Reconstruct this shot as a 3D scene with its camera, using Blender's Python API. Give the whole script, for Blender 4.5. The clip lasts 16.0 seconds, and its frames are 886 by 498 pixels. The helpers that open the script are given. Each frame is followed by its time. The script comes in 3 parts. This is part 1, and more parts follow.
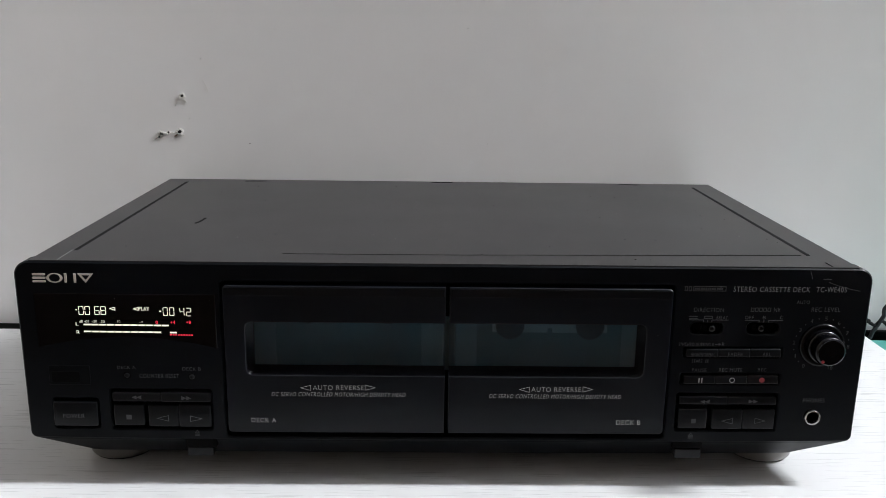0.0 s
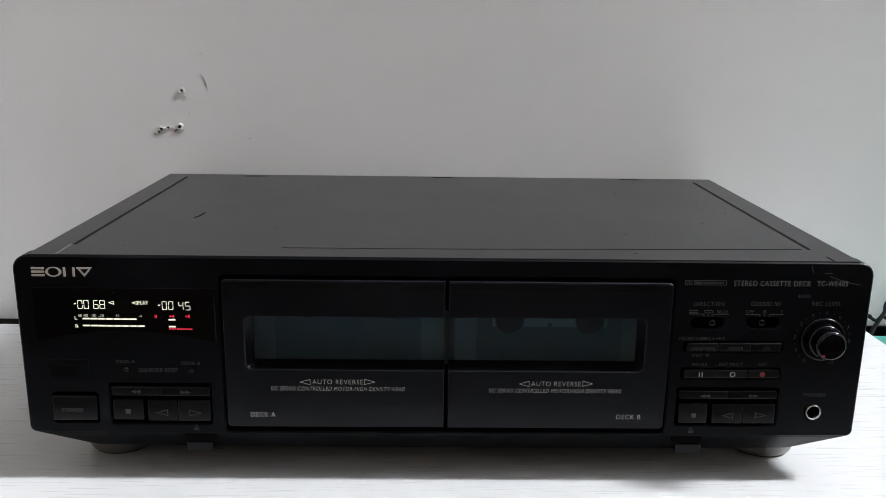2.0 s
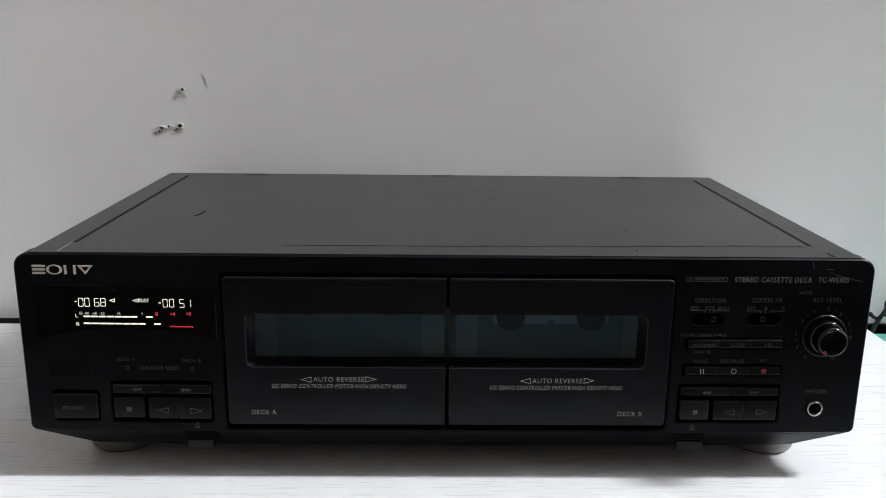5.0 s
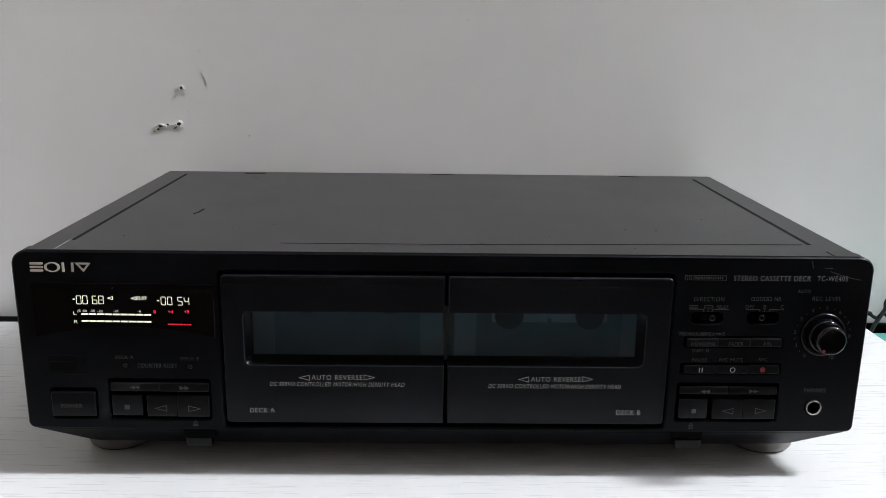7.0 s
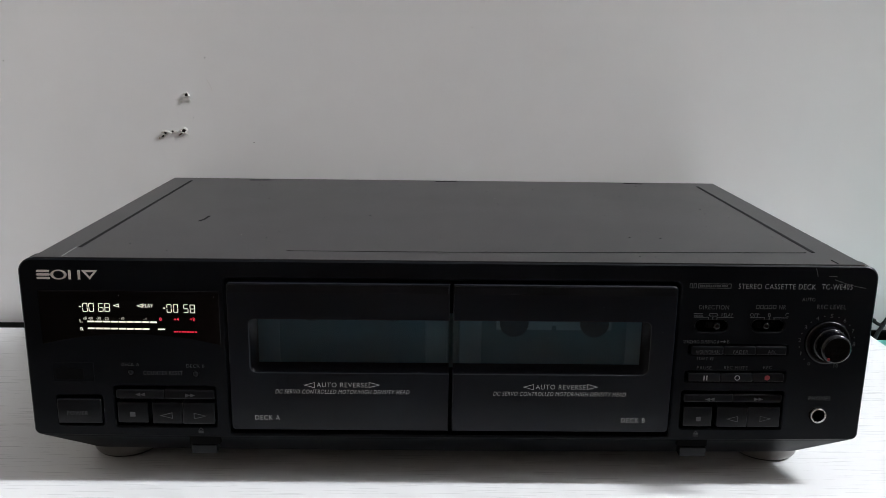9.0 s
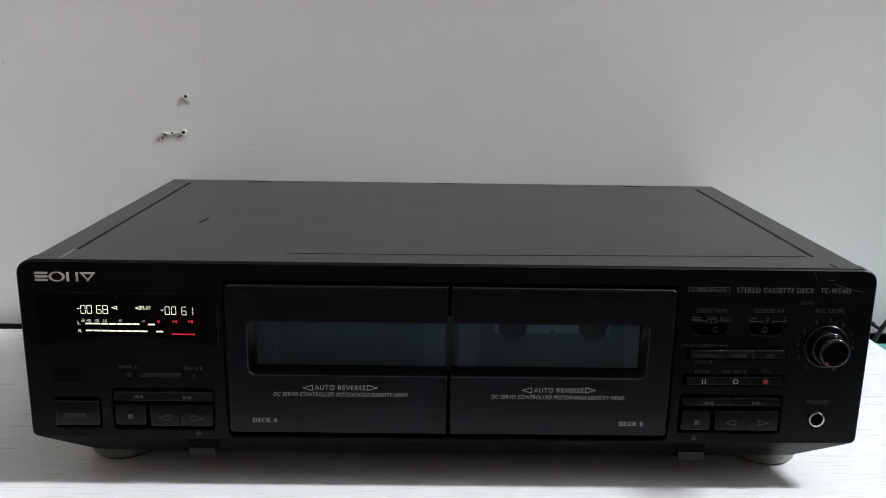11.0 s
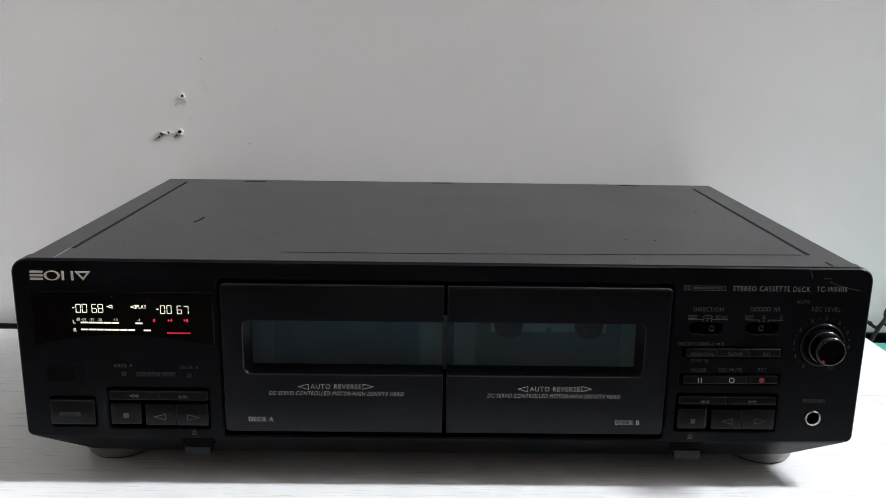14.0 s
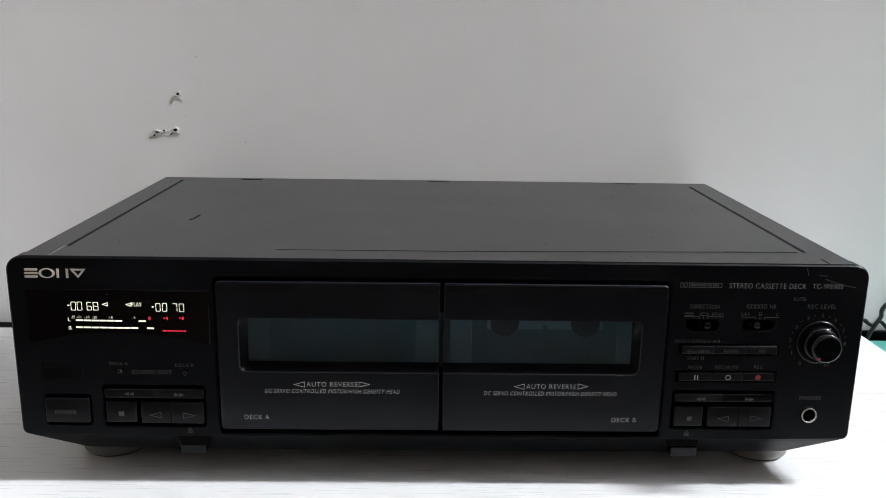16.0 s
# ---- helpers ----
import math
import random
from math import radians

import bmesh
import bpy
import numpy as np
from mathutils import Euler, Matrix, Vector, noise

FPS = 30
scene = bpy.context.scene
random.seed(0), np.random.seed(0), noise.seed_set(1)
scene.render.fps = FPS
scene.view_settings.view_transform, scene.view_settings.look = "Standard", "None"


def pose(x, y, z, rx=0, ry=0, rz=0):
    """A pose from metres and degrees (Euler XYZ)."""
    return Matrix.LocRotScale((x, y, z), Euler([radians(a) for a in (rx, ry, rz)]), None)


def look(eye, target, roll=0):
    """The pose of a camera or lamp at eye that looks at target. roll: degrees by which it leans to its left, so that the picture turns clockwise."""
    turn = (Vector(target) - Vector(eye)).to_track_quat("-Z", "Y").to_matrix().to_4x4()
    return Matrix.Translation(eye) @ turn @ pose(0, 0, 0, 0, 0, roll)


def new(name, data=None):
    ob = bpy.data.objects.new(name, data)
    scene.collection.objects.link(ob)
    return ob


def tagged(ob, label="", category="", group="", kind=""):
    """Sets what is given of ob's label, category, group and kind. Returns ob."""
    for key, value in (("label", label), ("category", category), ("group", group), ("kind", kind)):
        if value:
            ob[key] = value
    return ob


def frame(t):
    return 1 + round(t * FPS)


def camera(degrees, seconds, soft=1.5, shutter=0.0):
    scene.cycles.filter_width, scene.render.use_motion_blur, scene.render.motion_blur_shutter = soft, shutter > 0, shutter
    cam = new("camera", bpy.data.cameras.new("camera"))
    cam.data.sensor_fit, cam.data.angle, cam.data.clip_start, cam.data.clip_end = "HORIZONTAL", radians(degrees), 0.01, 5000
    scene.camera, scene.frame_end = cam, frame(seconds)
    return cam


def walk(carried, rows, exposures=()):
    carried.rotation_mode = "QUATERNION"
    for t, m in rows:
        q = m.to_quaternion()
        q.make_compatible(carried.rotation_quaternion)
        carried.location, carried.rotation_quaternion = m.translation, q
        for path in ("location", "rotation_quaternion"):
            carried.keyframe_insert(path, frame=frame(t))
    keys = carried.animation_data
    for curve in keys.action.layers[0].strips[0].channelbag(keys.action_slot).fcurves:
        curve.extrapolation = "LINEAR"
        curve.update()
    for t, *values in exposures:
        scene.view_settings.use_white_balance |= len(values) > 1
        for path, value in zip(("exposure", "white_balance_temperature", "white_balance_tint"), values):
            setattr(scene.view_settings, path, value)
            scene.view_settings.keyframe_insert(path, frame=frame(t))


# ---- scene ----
cam = camera(54.28, 16.0, soft=0.7)

PATH = [
    (0, pose(-0.0106, -0.4165, 0.2345, 75.880, -0.804, -0.926)),
    (0.5, pose(-0.0108, -0.4161, 0.2326, 75.745, -0.771, -0.982)),
    (1, pose(-0.0103, -0.4161, 0.2328, 75.857, -0.812, -0.982)),
    (1.5, pose(-0.0093, -0.4161, 0.2323, 75.785, -0.792, -1.009)),
    (2, pose(-0.0095, -0.4158, 0.2325, 75.709, -0.773, -0.820)),
    (2.5, pose(-0.0103, -0.4164, 0.2339, 75.895, -0.813, -0.802)),
    (3, pose(-0.0098, -0.4162, 0.2324, 75.817, -0.743, -0.817)),
    (3.5, pose(-0.0100, -0.4166, 0.2315, 75.926, -0.701, -0.930)),
    (4, pose(-0.0098, -0.4162, 0.2310, 75.803, -0.691, -0.888)),
    (6.5, pose(-0.0097, -0.4161, 0.2297, 75.794, -0.664, -0.791)),
    (7, pose(-0.0090, -0.4158, 0.2294, 75.783, -0.737, -0.809)),
    (7.5, pose(-0.0085, -0.4157, 0.2293, 75.717, -0.648, -0.792)),
    (8, pose(-0.0101, -0.4159, 0.2299, 75.824, -0.649, -0.694)),
    (8.5, pose(-0.0105, -0.4166, 0.2318, 76.045, -0.757, -0.616)),
    (9, pose(-0.0106, -0.4164, 0.2314, 76.067, -0.755, -0.667)),
    (11.5, pose(-0.0090, -0.4160, 0.2322, 76.175, -0.902, -0.612)),
    (12, pose(-0.0084, -0.4161, 0.2317, 76.181, -0.804, -0.605)),
    (12.5, pose(-0.0087, -0.4159, 0.2308, 76.151, -0.849, -0.643)),
    (13, pose(-0.0088, -0.4162, 0.2306, 76.117, -0.827, -0.626)),
    (13.5, pose(-0.0090, -0.4160, 0.2305, 76.273, -0.841, -0.880)),
    (14, pose(-0.0082, -0.4158, 0.2310, 76.206, -0.877, -0.708)),
    (14.5, pose(-0.0089, -0.4161, 0.2321, 76.326, -0.843, -0.688)),
    (15, pose(-0.0081, -0.4161, 0.2312, 76.247, -0.799, -0.654)),
    (15.5, pose(-0.0084, -0.4160, 0.2307, 76.267, -0.837, -0.756)),
    (16, pose(-0.0080, -0.4155, 0.2297, 76.193, -0.898, -0.940)),
]
walk(cam, PATH, exposures=[(0, -0.02), (12.5, -0.02), (13.0, 0.14), (16, 0.15)])

# ---- world and light: daylight from a window in the wall to the right ----
world = bpy.data.worlds.new("sky")
scene.world = world
world.use_nodes = True
wn = world.node_tree
sky = wn.nodes.new("ShaderNodeTexSky")
sky.sky_type = "NISHITA"
sky.sun_disc = False
sky.sun_elevation, sky.sun_rotation = radians(35), radians(120)
wn.links.new(sky.outputs[0], wn.nodes["Background"].inputs[0])
wn.nodes["Background"].inputs[1].default_value = 0.1

WALL_Y = 0.258          # face of the back wall
RIGHT_X = 2.6          # wall with the window
WIN_Y0, WIN_Y1, WIN_Z0, WIN_Z1 = -0.14, 0.035, 2.10, 3.20
lamp = bpy.data.lights.new("window_daylight", "AREA")
lamp.shape, lamp.size, lamp.size_y = "RECTANGLE", WIN_Y1 - WIN_Y0, WIN_Z1 - WIN_Z0
lamp.energy, lamp.color = 368.0, (0.93, 0.97, 1.015)
lamp_ob = new("window_daylight", lamp)
lamp_ob.matrix_world = look((RIGHT_X + 0.05, (WIN_Y0 + WIN_Y1) / 2, (WIN_Z0 + WIN_Z1) / 2), (0, (WIN_Y0 + WIN_Y1) / 2, (WIN_Z0 + WIN_Z1) / 2))

# ---- materials ----


def mat(name, color, rough=0.5, metal=0.0, grain=0.0, grain_scale=800.0, vary=0.0, vary_scale=30.0, spec=0.5,
        stretch=(1, 1, 1), rough_vary=0.0, coat=0.0):
    """Principled material with a fine bump, a broad tone variation and uneven gloss."""
    m = bpy.data.materials.new(name)
    m.use_nodes = True
    nt = m.node_tree
    b = nt.nodes["Principled BSDF"]
    b.inputs["Base Color"].default_value = (*color, 1)
    b.inputs["Roughness"].default_value = rough
    b.inputs["Metallic"].default_value = metal
    b.inputs["Specular IOR Level"].default_value = spec
    b.inputs["Coat Weight"].default_value = coat
    co = nt.nodes.new("ShaderNodeTexCoord")
    mp = nt.nodes.new("ShaderNodeMapping")
    mp.inputs["Scale"].default_value = stretch
    nt.links.new(co.outputs["Object"], mp.inputs[0])
    if grain:
        n = nt.nodes.new("ShaderNodeTexNoise")
        n.inputs["Scale"].default_value = grain_scale
        n.inputs["Detail"].default_value = 4
        nt.links.new(mp.outputs[0], n.inputs["Vector"])
        bp = nt.nodes.new("ShaderNodeBump")
        bp.inputs["Strength"].default_value = grain
        bp.inputs["Distance"].default_value = 0.0004
        nt.links.new(n.outputs["Fac"], bp.inputs["Height"])
        nt.links.new(bp.outputs[0], b.inputs["Normal"])
    if vary or rough_vary:
        v = nt.nodes.new("ShaderNodeTexNoise")
        v.inputs["Scale"].default_value = vary_scale
        v.inputs["Detail"].default_value = 6
        v.inputs["Roughness"].default_value = 0.6
        nt.links.new(mp.outputs[0], v.inputs["Vector"])
        if vary:
            r = nt.nodes.new("ShaderNodeMapRange")
            r.inputs["From Min"].default_value, r.inputs["From Max"].default_value = 0.3, 0.7
            r.inputs["To Min"].default_value, r.inputs["To Max"].default_value = 1 - vary, 1 + vary
            nt.links.new(v.outputs["Fac"], r.inputs["Value"])
            h = nt.nodes.new("ShaderNodeMix")
            h.data_type, h.blend_type = "RGBA", "MULTIPLY"
            h.inputs["Factor"].default_value = 1
            h.inputs["A"].default_value = (*color, 1)
            nt.links.new(r.outputs[0], h.inputs["B"])
            nt.links.new(h.outputs["Result"], b.inputs["Base Color"])
        if rough_vary:
            r2 = nt.nodes.new("ShaderNodeMapRange")
            r2.inputs["From Min"].default_value, r2.inputs["From Max"].default_value = 0.3, 0.7
            r2.inputs["To Min"].default_value, r2.inputs["To Max"].default_value = rough - rough_vary, rough + rough_vary
            nt.links.new(v.outputs["Fac"], r2.inputs["Value"])
            nt.links.new(r2.outputs[0], b.inputs["Roughness"])
    return m


def glow(name, color, strength):
    m = mat(name, (0.02, 0.02, 0.02), 0.4)
    b = m.node_tree.nodes["Principled BSDF"]
    b.inputs["Emission Color"].default_value = (*color, 1)
    b.inputs["Emission Strength"].default_value = strength
    return m


def smoked_glass(name, color):
    m = mat(name, color, 0.09)
    b = m.node_tree.nodes["Principled BSDF"]
    b.inputs["Transmission Weight"].default_value = 1.0
    b.inputs["IOR"].default_value = 1.45
    b.inputs["Specular IOR Level"].default_value = 0.3
    return m


M_WALL = mat("painted_plaster", (0.84, 0.835, 0.83), 0.7, grain=0.10, grain_scale=200, vary=0.02, vary_scale=6, spec=0.3)
M_CHIP = mat("broken_plaster", (0.66, 0.645, 0.61), 0.9, grain=0.6, grain_scale=1500, vary=0.1, vary_scale=400)
M_TORN = mat("torn_brown_filler", (0.13, 0.085, 0.065), 0.9)
M_HOLE = mat("hole_shade", (0.012, 0.011, 0.010), 0.9)
M_SPECK = mat("wall_speck", (0.16, 0.15, 0.14), 0.9)
M_CEIL = mat("ceiling_paint", (0.50, 0.50, 0.50), 0.8, vary=0.02)
# darker copy of the room paint, for the dim side of the room
M_ROOM_SHADED = mat("room_paint_shaded", (0.075, 0.053, 0.040), 0.8, vary=0.06, vary_scale=3)
M_ROOM = mat("room_paint", (0.33, 0.29, 0.245), 0.8, vary=0.06, vary_scale=3)
M_FLOOR = mat("brown_floor", (0.085, 0.055, 0.040), 0.5, grain=0.2, grain_scale=200, vary=0.3, vary_scale=4, stretch=(1, 12, 1))
M_TABLE = mat("white_laminate", (0.53, 0.53, 0.532), 0.32, grain=0.15, grain_scale=420, vary=0.02, vary_scale=650, stretch=(0.045, 1, 1), rough_vary=0.1)
M_TOP = mat("black_painted_steel", (0.0155, 0.0145, 0.0150), 0.36, grain=0.04, grain_scale=2200, vary=0.15, vary_scale=14, rough_vary=0.02, spec=0.275)
# darker than the cover, for the shade in its grooves and for one scuff
M_GROOVE = mat("groove_shade_and_scuff", (0.006, 0.006, 0.0065), 0.72, spec=0.1)
M_PANEL = mat("black_satin_plastic", (0.0032, 0.0040, 0.0055), 0.38, grain=0.03, grain_scale=2600, vary=0.12, vary_scale=25, rough_vary=0.05, spec=0.09)
M_DOOR = mat("black_door_plastic", (0.0036, 0.0051, 0.0080), 0.31, vary=0.05, vary_scale=30, rough_vary=0.015, spec=0.24)
M_GLOSS = mat("black_gloss_acrylic", (0.0015, 0.0014, 0.0015), 0.10, rough_vary=0.03, vary_scale=20, spec=0.2)
M_KEY = mat("dark_key_plastic", (0.0042, 0.0047, 0.0058), 0.28, vary=0.1, vary_scale=40, spec=0.19)
# near black: puts the shade of gaps, slots and wells into the colour
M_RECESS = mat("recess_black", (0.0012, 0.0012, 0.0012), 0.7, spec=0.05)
M_BEZEL = mat("bezel_gloss_plastic", (0.003, 0.003, 0.004), 0.13, spec=0.2)
M_SENSOR = mat("sensor_window_plastic", (0.0022, 0.0030, 0.0040), 0.3, spec=0.1)
M_COLLAR = mat("black_collar_plastic", (0.0016, 0.0017, 0.0022), 0.24, spec=0.20)
M_KNOB = mat("knob_gloss_plastic", (0.002, 0.002, 0.003), 0.11, spec=0.30)
M_SLIDER = mat("slider_gloss_plastic", (0.001, 0.001, 0.001), 0.07, spec=0.22)
M_PRINT = mat("grey_print", (0.46, 0.46, 0.45), 0.6)
M_PRINT_DIM = mat("dim_grey_print", (0.066, 0.069, 0.073), 0.6)
M_PRINT_MID = mat("mid_grey_print", (0.26, 0.265, 0.27), 0.6)
M_PRINT_FAINT = mat("faint_grey_print", (0.045, 0.047, 0.05), 0.6)
M_LOGO = mat("silver_emblem", (0.70, 0.64, 0.58), 0.35, metal=0.1)
M_REC = mat("red_print", (0.30, 0.03, 0.04), 0.5)
M_STEEL = mat("nickel", (0.78, 0.77, 0.77), 0.2, metal=1.0)
M_FOOT = mat("silver_foot_plastic", (0.17, 0.16, 0.15), 0.35, metal=0.35, vary=0.06, vary_scale=60)
M_RUBBER = mat("black_rubber", (0.01, 0.01, 0.01), 0.7)
M_SCRATCH = mat("bare_scratch", (0.22, 0.22, 0.22), 0.45)
M_SCUFF = mat("dull_scuff", (0.055, 0.054, 0.055), 0.5)
M_GLASS = smoked_glass("smoked_window", (0.60, 0.81, 0.92))
M_SHELL = mat("cassette_shell", (0.11, 0.19, 0.22), 0.4, vary=0.1, vary_scale=50)
M_SHELL_MID = mat("cassette_shell_pale", (0.18, 0.28, 0.31), 0.4, vary=0.1, vary_scale=50)
M_STRIP = mat("clear_strip_plastic", (0.33, 0.42, 0.46), 0.35, vary=0.1, vary_scale=80)
M_SHELL_LIGHT = mat("cassette_label_paper", (0.21, 0.31, 0.35), 0.6, vary=0.08, vary_scale=60)
M_TAPE = mat("tape_pack", (0.045, 0.070, 0.080), 0.5)
M_CABLE = mat("black_cable", (0.006, 0.006, 0.006), 0.6, spec=0.2)
M_CABLE_GREY = mat("grey_cable", (0.035, 0.036, 0.040), 0.5, spec=0.3)
M_TEAL = mat("teal_plastic", (0.06, 0.24, 0.21), 0.4, vary=0.1, vary_scale=20)
M_LIT = glow("lit_phosphor", (1.0, 0.98, 0.78), 1.0)
M_LIT_SOFT = glow("lit_phosphor_soft", (1.0, 0.97, 0.80), 0.55)
M_LIT_RED = glow("lit_red", (1.0, 0.03, 0.07), 0.9)

# ---- building helpers ----


def mesh_of(name, bm):
    me = bpy.data.meshes.new(name)
    bmesh.ops.recalc_face_normals(bm, faces=bm.faces)
    bm.to_mesh(me)
    bm.free()
    return me


def part(name, bm, material, parent, label=""):
    me = bm if isinstance(bm, bpy.types.Mesh) else mesh_of(name, bm)
    me.materials.append(material)
    ob = new(name, me)
    ob.parent = parent
    return tagged(ob, label)


def thing(name, label, category, group=""):
    ob = new(name)
    ob.empty_display_size = 0.02
    return tagged(ob, label, category, group)


def smooth(ob, angle=35):
    for p in ob.data.polygons:
        p.use_smooth = True
    ob.data.set_sharp_from_angle(angle=radians(angle))
    return ob


def box(x0, y0, z0, x1, y1, z1, bevel=0.0, segs=2):
    bm = bmesh.new()
    bmesh.ops.create_cube(bm, size=1)
    bmesh.ops.transform(bm, verts=bm.verts, matrix=Matrix.Translation(((x0 + x1) / 2, (y0 + y1) / 2, (z0 + z1) / 2)) @ Matrix.Diagonal((abs(x1 - x0), abs(y1 - y0), abs(z1 - z0), 1)))
    if bevel:
        bmesh.ops.bevel(bm, geom=bm.edges[:], offset=bevel, segments=segs, profile=0.6, affect="EDGES")
    return bm


def joined(bm, other):
    """Adds the other bmesh to bm."""
    tmp = bpy.data.meshes.new("tmp")
    other.to_mesh(tmp)
    other.free()
    bm.from_mesh(tmp)
    bpy.data.meshes.remove(tmp)


def rr(x0, z0, x1, z1, r=0.001, n=4, radii=None):
    """Rounded rectangle, counter-clockwise seen from the front; radii: bottom left, bottom right, top right, top left."""
    x0, x1, z0, z1 = min(x0, x1), max(x0, x1), min(z0, z1), max(z0, z1)
    rs = radii or (r, r, r, r)
    out = []
    for (cx, cz, a), q in zip(((x0, z0, 180), (x1, z0, 270), (x1, z1, 0), (x0, z1, 90)), rs):
        ox, oz = cx + (q if cx == x0 else -q), cz + (q if cz == z0 else -q)
        for i in range(n + 1):
            t = radians(a + 90 * i / n)
            out.append((ox + q * math.cos(t), oz + q * math.sin(t)))
    return out


def circle(cx, cz, r, n=32):
    return [(cx + r * math.cos(2 * math.pi * i / n), cz + r * math.sin(2 * math.pi * i / n)) for i in range(n)]


def inset(loop, d):
    """The closed loop moved inwards by d (counter-clockwise loops)."""
    out, n = [], len(loop)
    for i in range(n):
        a, b, c = Vector(loop[i - 1]), Vector(loop[i]), Vector(loop[(i + 1) % n])
        e, f = (b - a), (c - b)
        if e.length < 1e-9:
            e = f
        if f.length < 1e-9:
            f = e
        ne, nf = Vector((-e.y, e.x)).normalized(), Vector((-f.y, f.x)).normalized()
        k = ne + nf
        if k.length < 1e-6:
            k = ne
        k.normalize()
        out.append(tuple(b + k * (d / max(0.35, k.dot(ne)))))
    return out


def ring(bm, loop, y):
    return [bm.verts.new((x, y, z)) for x, z in loop]


def bridge(bm, a, b):
    n = len(a)
    for i in range(n):
        bm.faces.new((a[i], a[(i + 1) % n], b[(i + 1) % n], b[i]))


def plate(outline, y0, y1, chamfer=0.0004, holes=(), back=False):
    """A plate with its front at y0 and its back at y1, chamfered rims, and holes right through."""
    bm = bmesh.new()
    c, edges = chamfer, []
    for k, loop in enumerate((outline, *holes)):
        s = c if k == 0 else -c
        front = ring(bm, inset(loop, s), y0)
        rim = ring(bm, loop, y0 + c)
        rear = ring(bm, loop, y1)
        bridge(bm, front, rim)
        bridge(bm, rim, rear)
        for i in range(len(front)):
            edges.append(bm.edges.get((front[i], front[(i + 1) % len(front)])))
        if back and k == 0:
            bm.faces.new(rear)
    bmesh.ops.triangle_fill(bm, use_beauty=True, use_dissolve=False, edges=edges)
    return bm


def lathe(profile, cx, cz, n=48):
    """Profile rows (radius, y), turned round the y axis through (cx, cz)."""
    bm = bmesh.new()
    rings = [[bm.verts.new((cx + r * math.cos(2 * math.pi * i / n), y, cz + r * math.sin(2 * math.pi * i / n))) for i in range(n)] for r, y in profile]
    for a, b in zip(rings, rings[1:]):
        bridge(bm, a, b)
    bm.faces.new(rings[-1])
    return bm


def turned(profile, cx, cy, n=48):
    """Profile rows (radius, z), turned round the z axis."""
    bm = bmesh.new()
    rings = [[bm.verts.new((cx + r * math.cos(2 * math.pi * i / n), cy + r * math.sin(2 * math.pi * i / n), z)) for i in range(n)] for r, z in profile]
    for a, b in zip(rings, rings[1:]):
        bridge(bm, a, b)
    bm.faces.new(rings[-1])
    bm.faces.new(rings[0])
    return bm


def tube(points, r, n=8):
    """A round cable through the points."""
    bm = bmesh.new()
    rings = []
    for i, p in enumerate(points):
        d = (Vector(points[min(i + 1, len(points) - 1)]) - Vector(points[max(i - 1, 0)])).normalized()
        u = d.orthogonal().normalized() if i == 0 else (u - d * u.dot(d)).normalized()
        v = d.cross(u)
        rings.append([bm.verts.new(Vector(p) + r * (u * math.cos(2 * math.pi * k / n) + v * math.sin(2 * math.pi * k / n))) for k in range(n)])
    for a, b in zip(rings, rings[1:]):
        bridge(bm, a, b)
    bm.faces.new(rings[0]), bm.faces.new(rings[-1])
    return bm


def curve_points(ctrl, n=24):
    """Catmull-Rom points through the control points."""
    c = [Vector(p) for p in ctrl]
    c = [2 * c[0] - c[1]] + c + [2 * c[-1] - c[-2]]
    out = []
    for i in range(1, len(c) - 2):
        for k in range(n):
            t = k / n
            out.append(0.5 * (2 * c[i] + (c[i + 1] - c[i - 1]) * t + (2 * c[i - 1] - 5 * c[i] + 4 * c[i + 1] - c[i + 2]) * t * t + (3 * c[i] - c[i - 1] - 3 * c[i + 1] + c[i + 2]) * t ** 3))
    return out + [c[-2]]


def text_mesh(body, x0, z0, x1, z1, y, depth=0.00012, shear=0.0, bold=-0.012):
    """Lettering that fills the box x0..x1, z0..z1 on the front, at depth y."""
    x0, x1, z0, z1 = min(x0, x1), max(x0, x1), min(z0, z1), max(z0, z1)
    cu = bpy.data.curves.new("lettering", "FONT")
    cu.space_character = 1.12
    cu.body, cu.extrude, cu.shear, cu.resolution_u, cu.offset = body, 0.05, shear, 3, bold
    ob = bpy.data.objects.new("lettering", cu)
    scene.collection.objects.link(ob)
    me = bpy.data.meshes.new_from_object(ob.evaluated_get(bpy.context.evaluated_depsgraph_get()))
    bpy.data.objects.remove(ob)
    bpy.data.curves.remove(cu)
    me.name = "lettering"
    xs, ys = [v.co.x for v in me.vertices], [v.co.y for v in me.vertices]
    sx, sy = (x1 - x0) / (max(xs) - min(xs)), (z1 - z0) / (max(ys) - min(ys))
    for v in me.vertices:
        v.co = ((v.co.x - min(xs)) * sx + x0, y - (v.co.z + 0.05) * depth / 0.1, (v.co.y - min(ys)) * sy + z0)
    me.materials.clear()
    return me


def letter(body, x0, z0, x1, z1, parent, material, y=0.0, shear=0.0, bold=-0.012):
    return part("lettering", text_mesh(body, x0, z0, x1, z1, y - 0.00004, shear=shear, bold=bold), material, parent)


def shape(loops, y, parent, material, name="symbol", depth=0.0001):
    """A printed symbol made of filled outlines."""
    bm = bmesh.new()
    for loop in loops:
        f, r = ring(bm, loop, y - depth - 0.00004), ring(bm, loop, y - 0.00002)
        bridge(bm, f, r)
        bm.faces.new(f)
    return part(name, bm, material, parent)


def bar(x0, z0, x1, z1):
    return [(x0, z0), (x1, z0), (x1, z1), (x0, z1)]


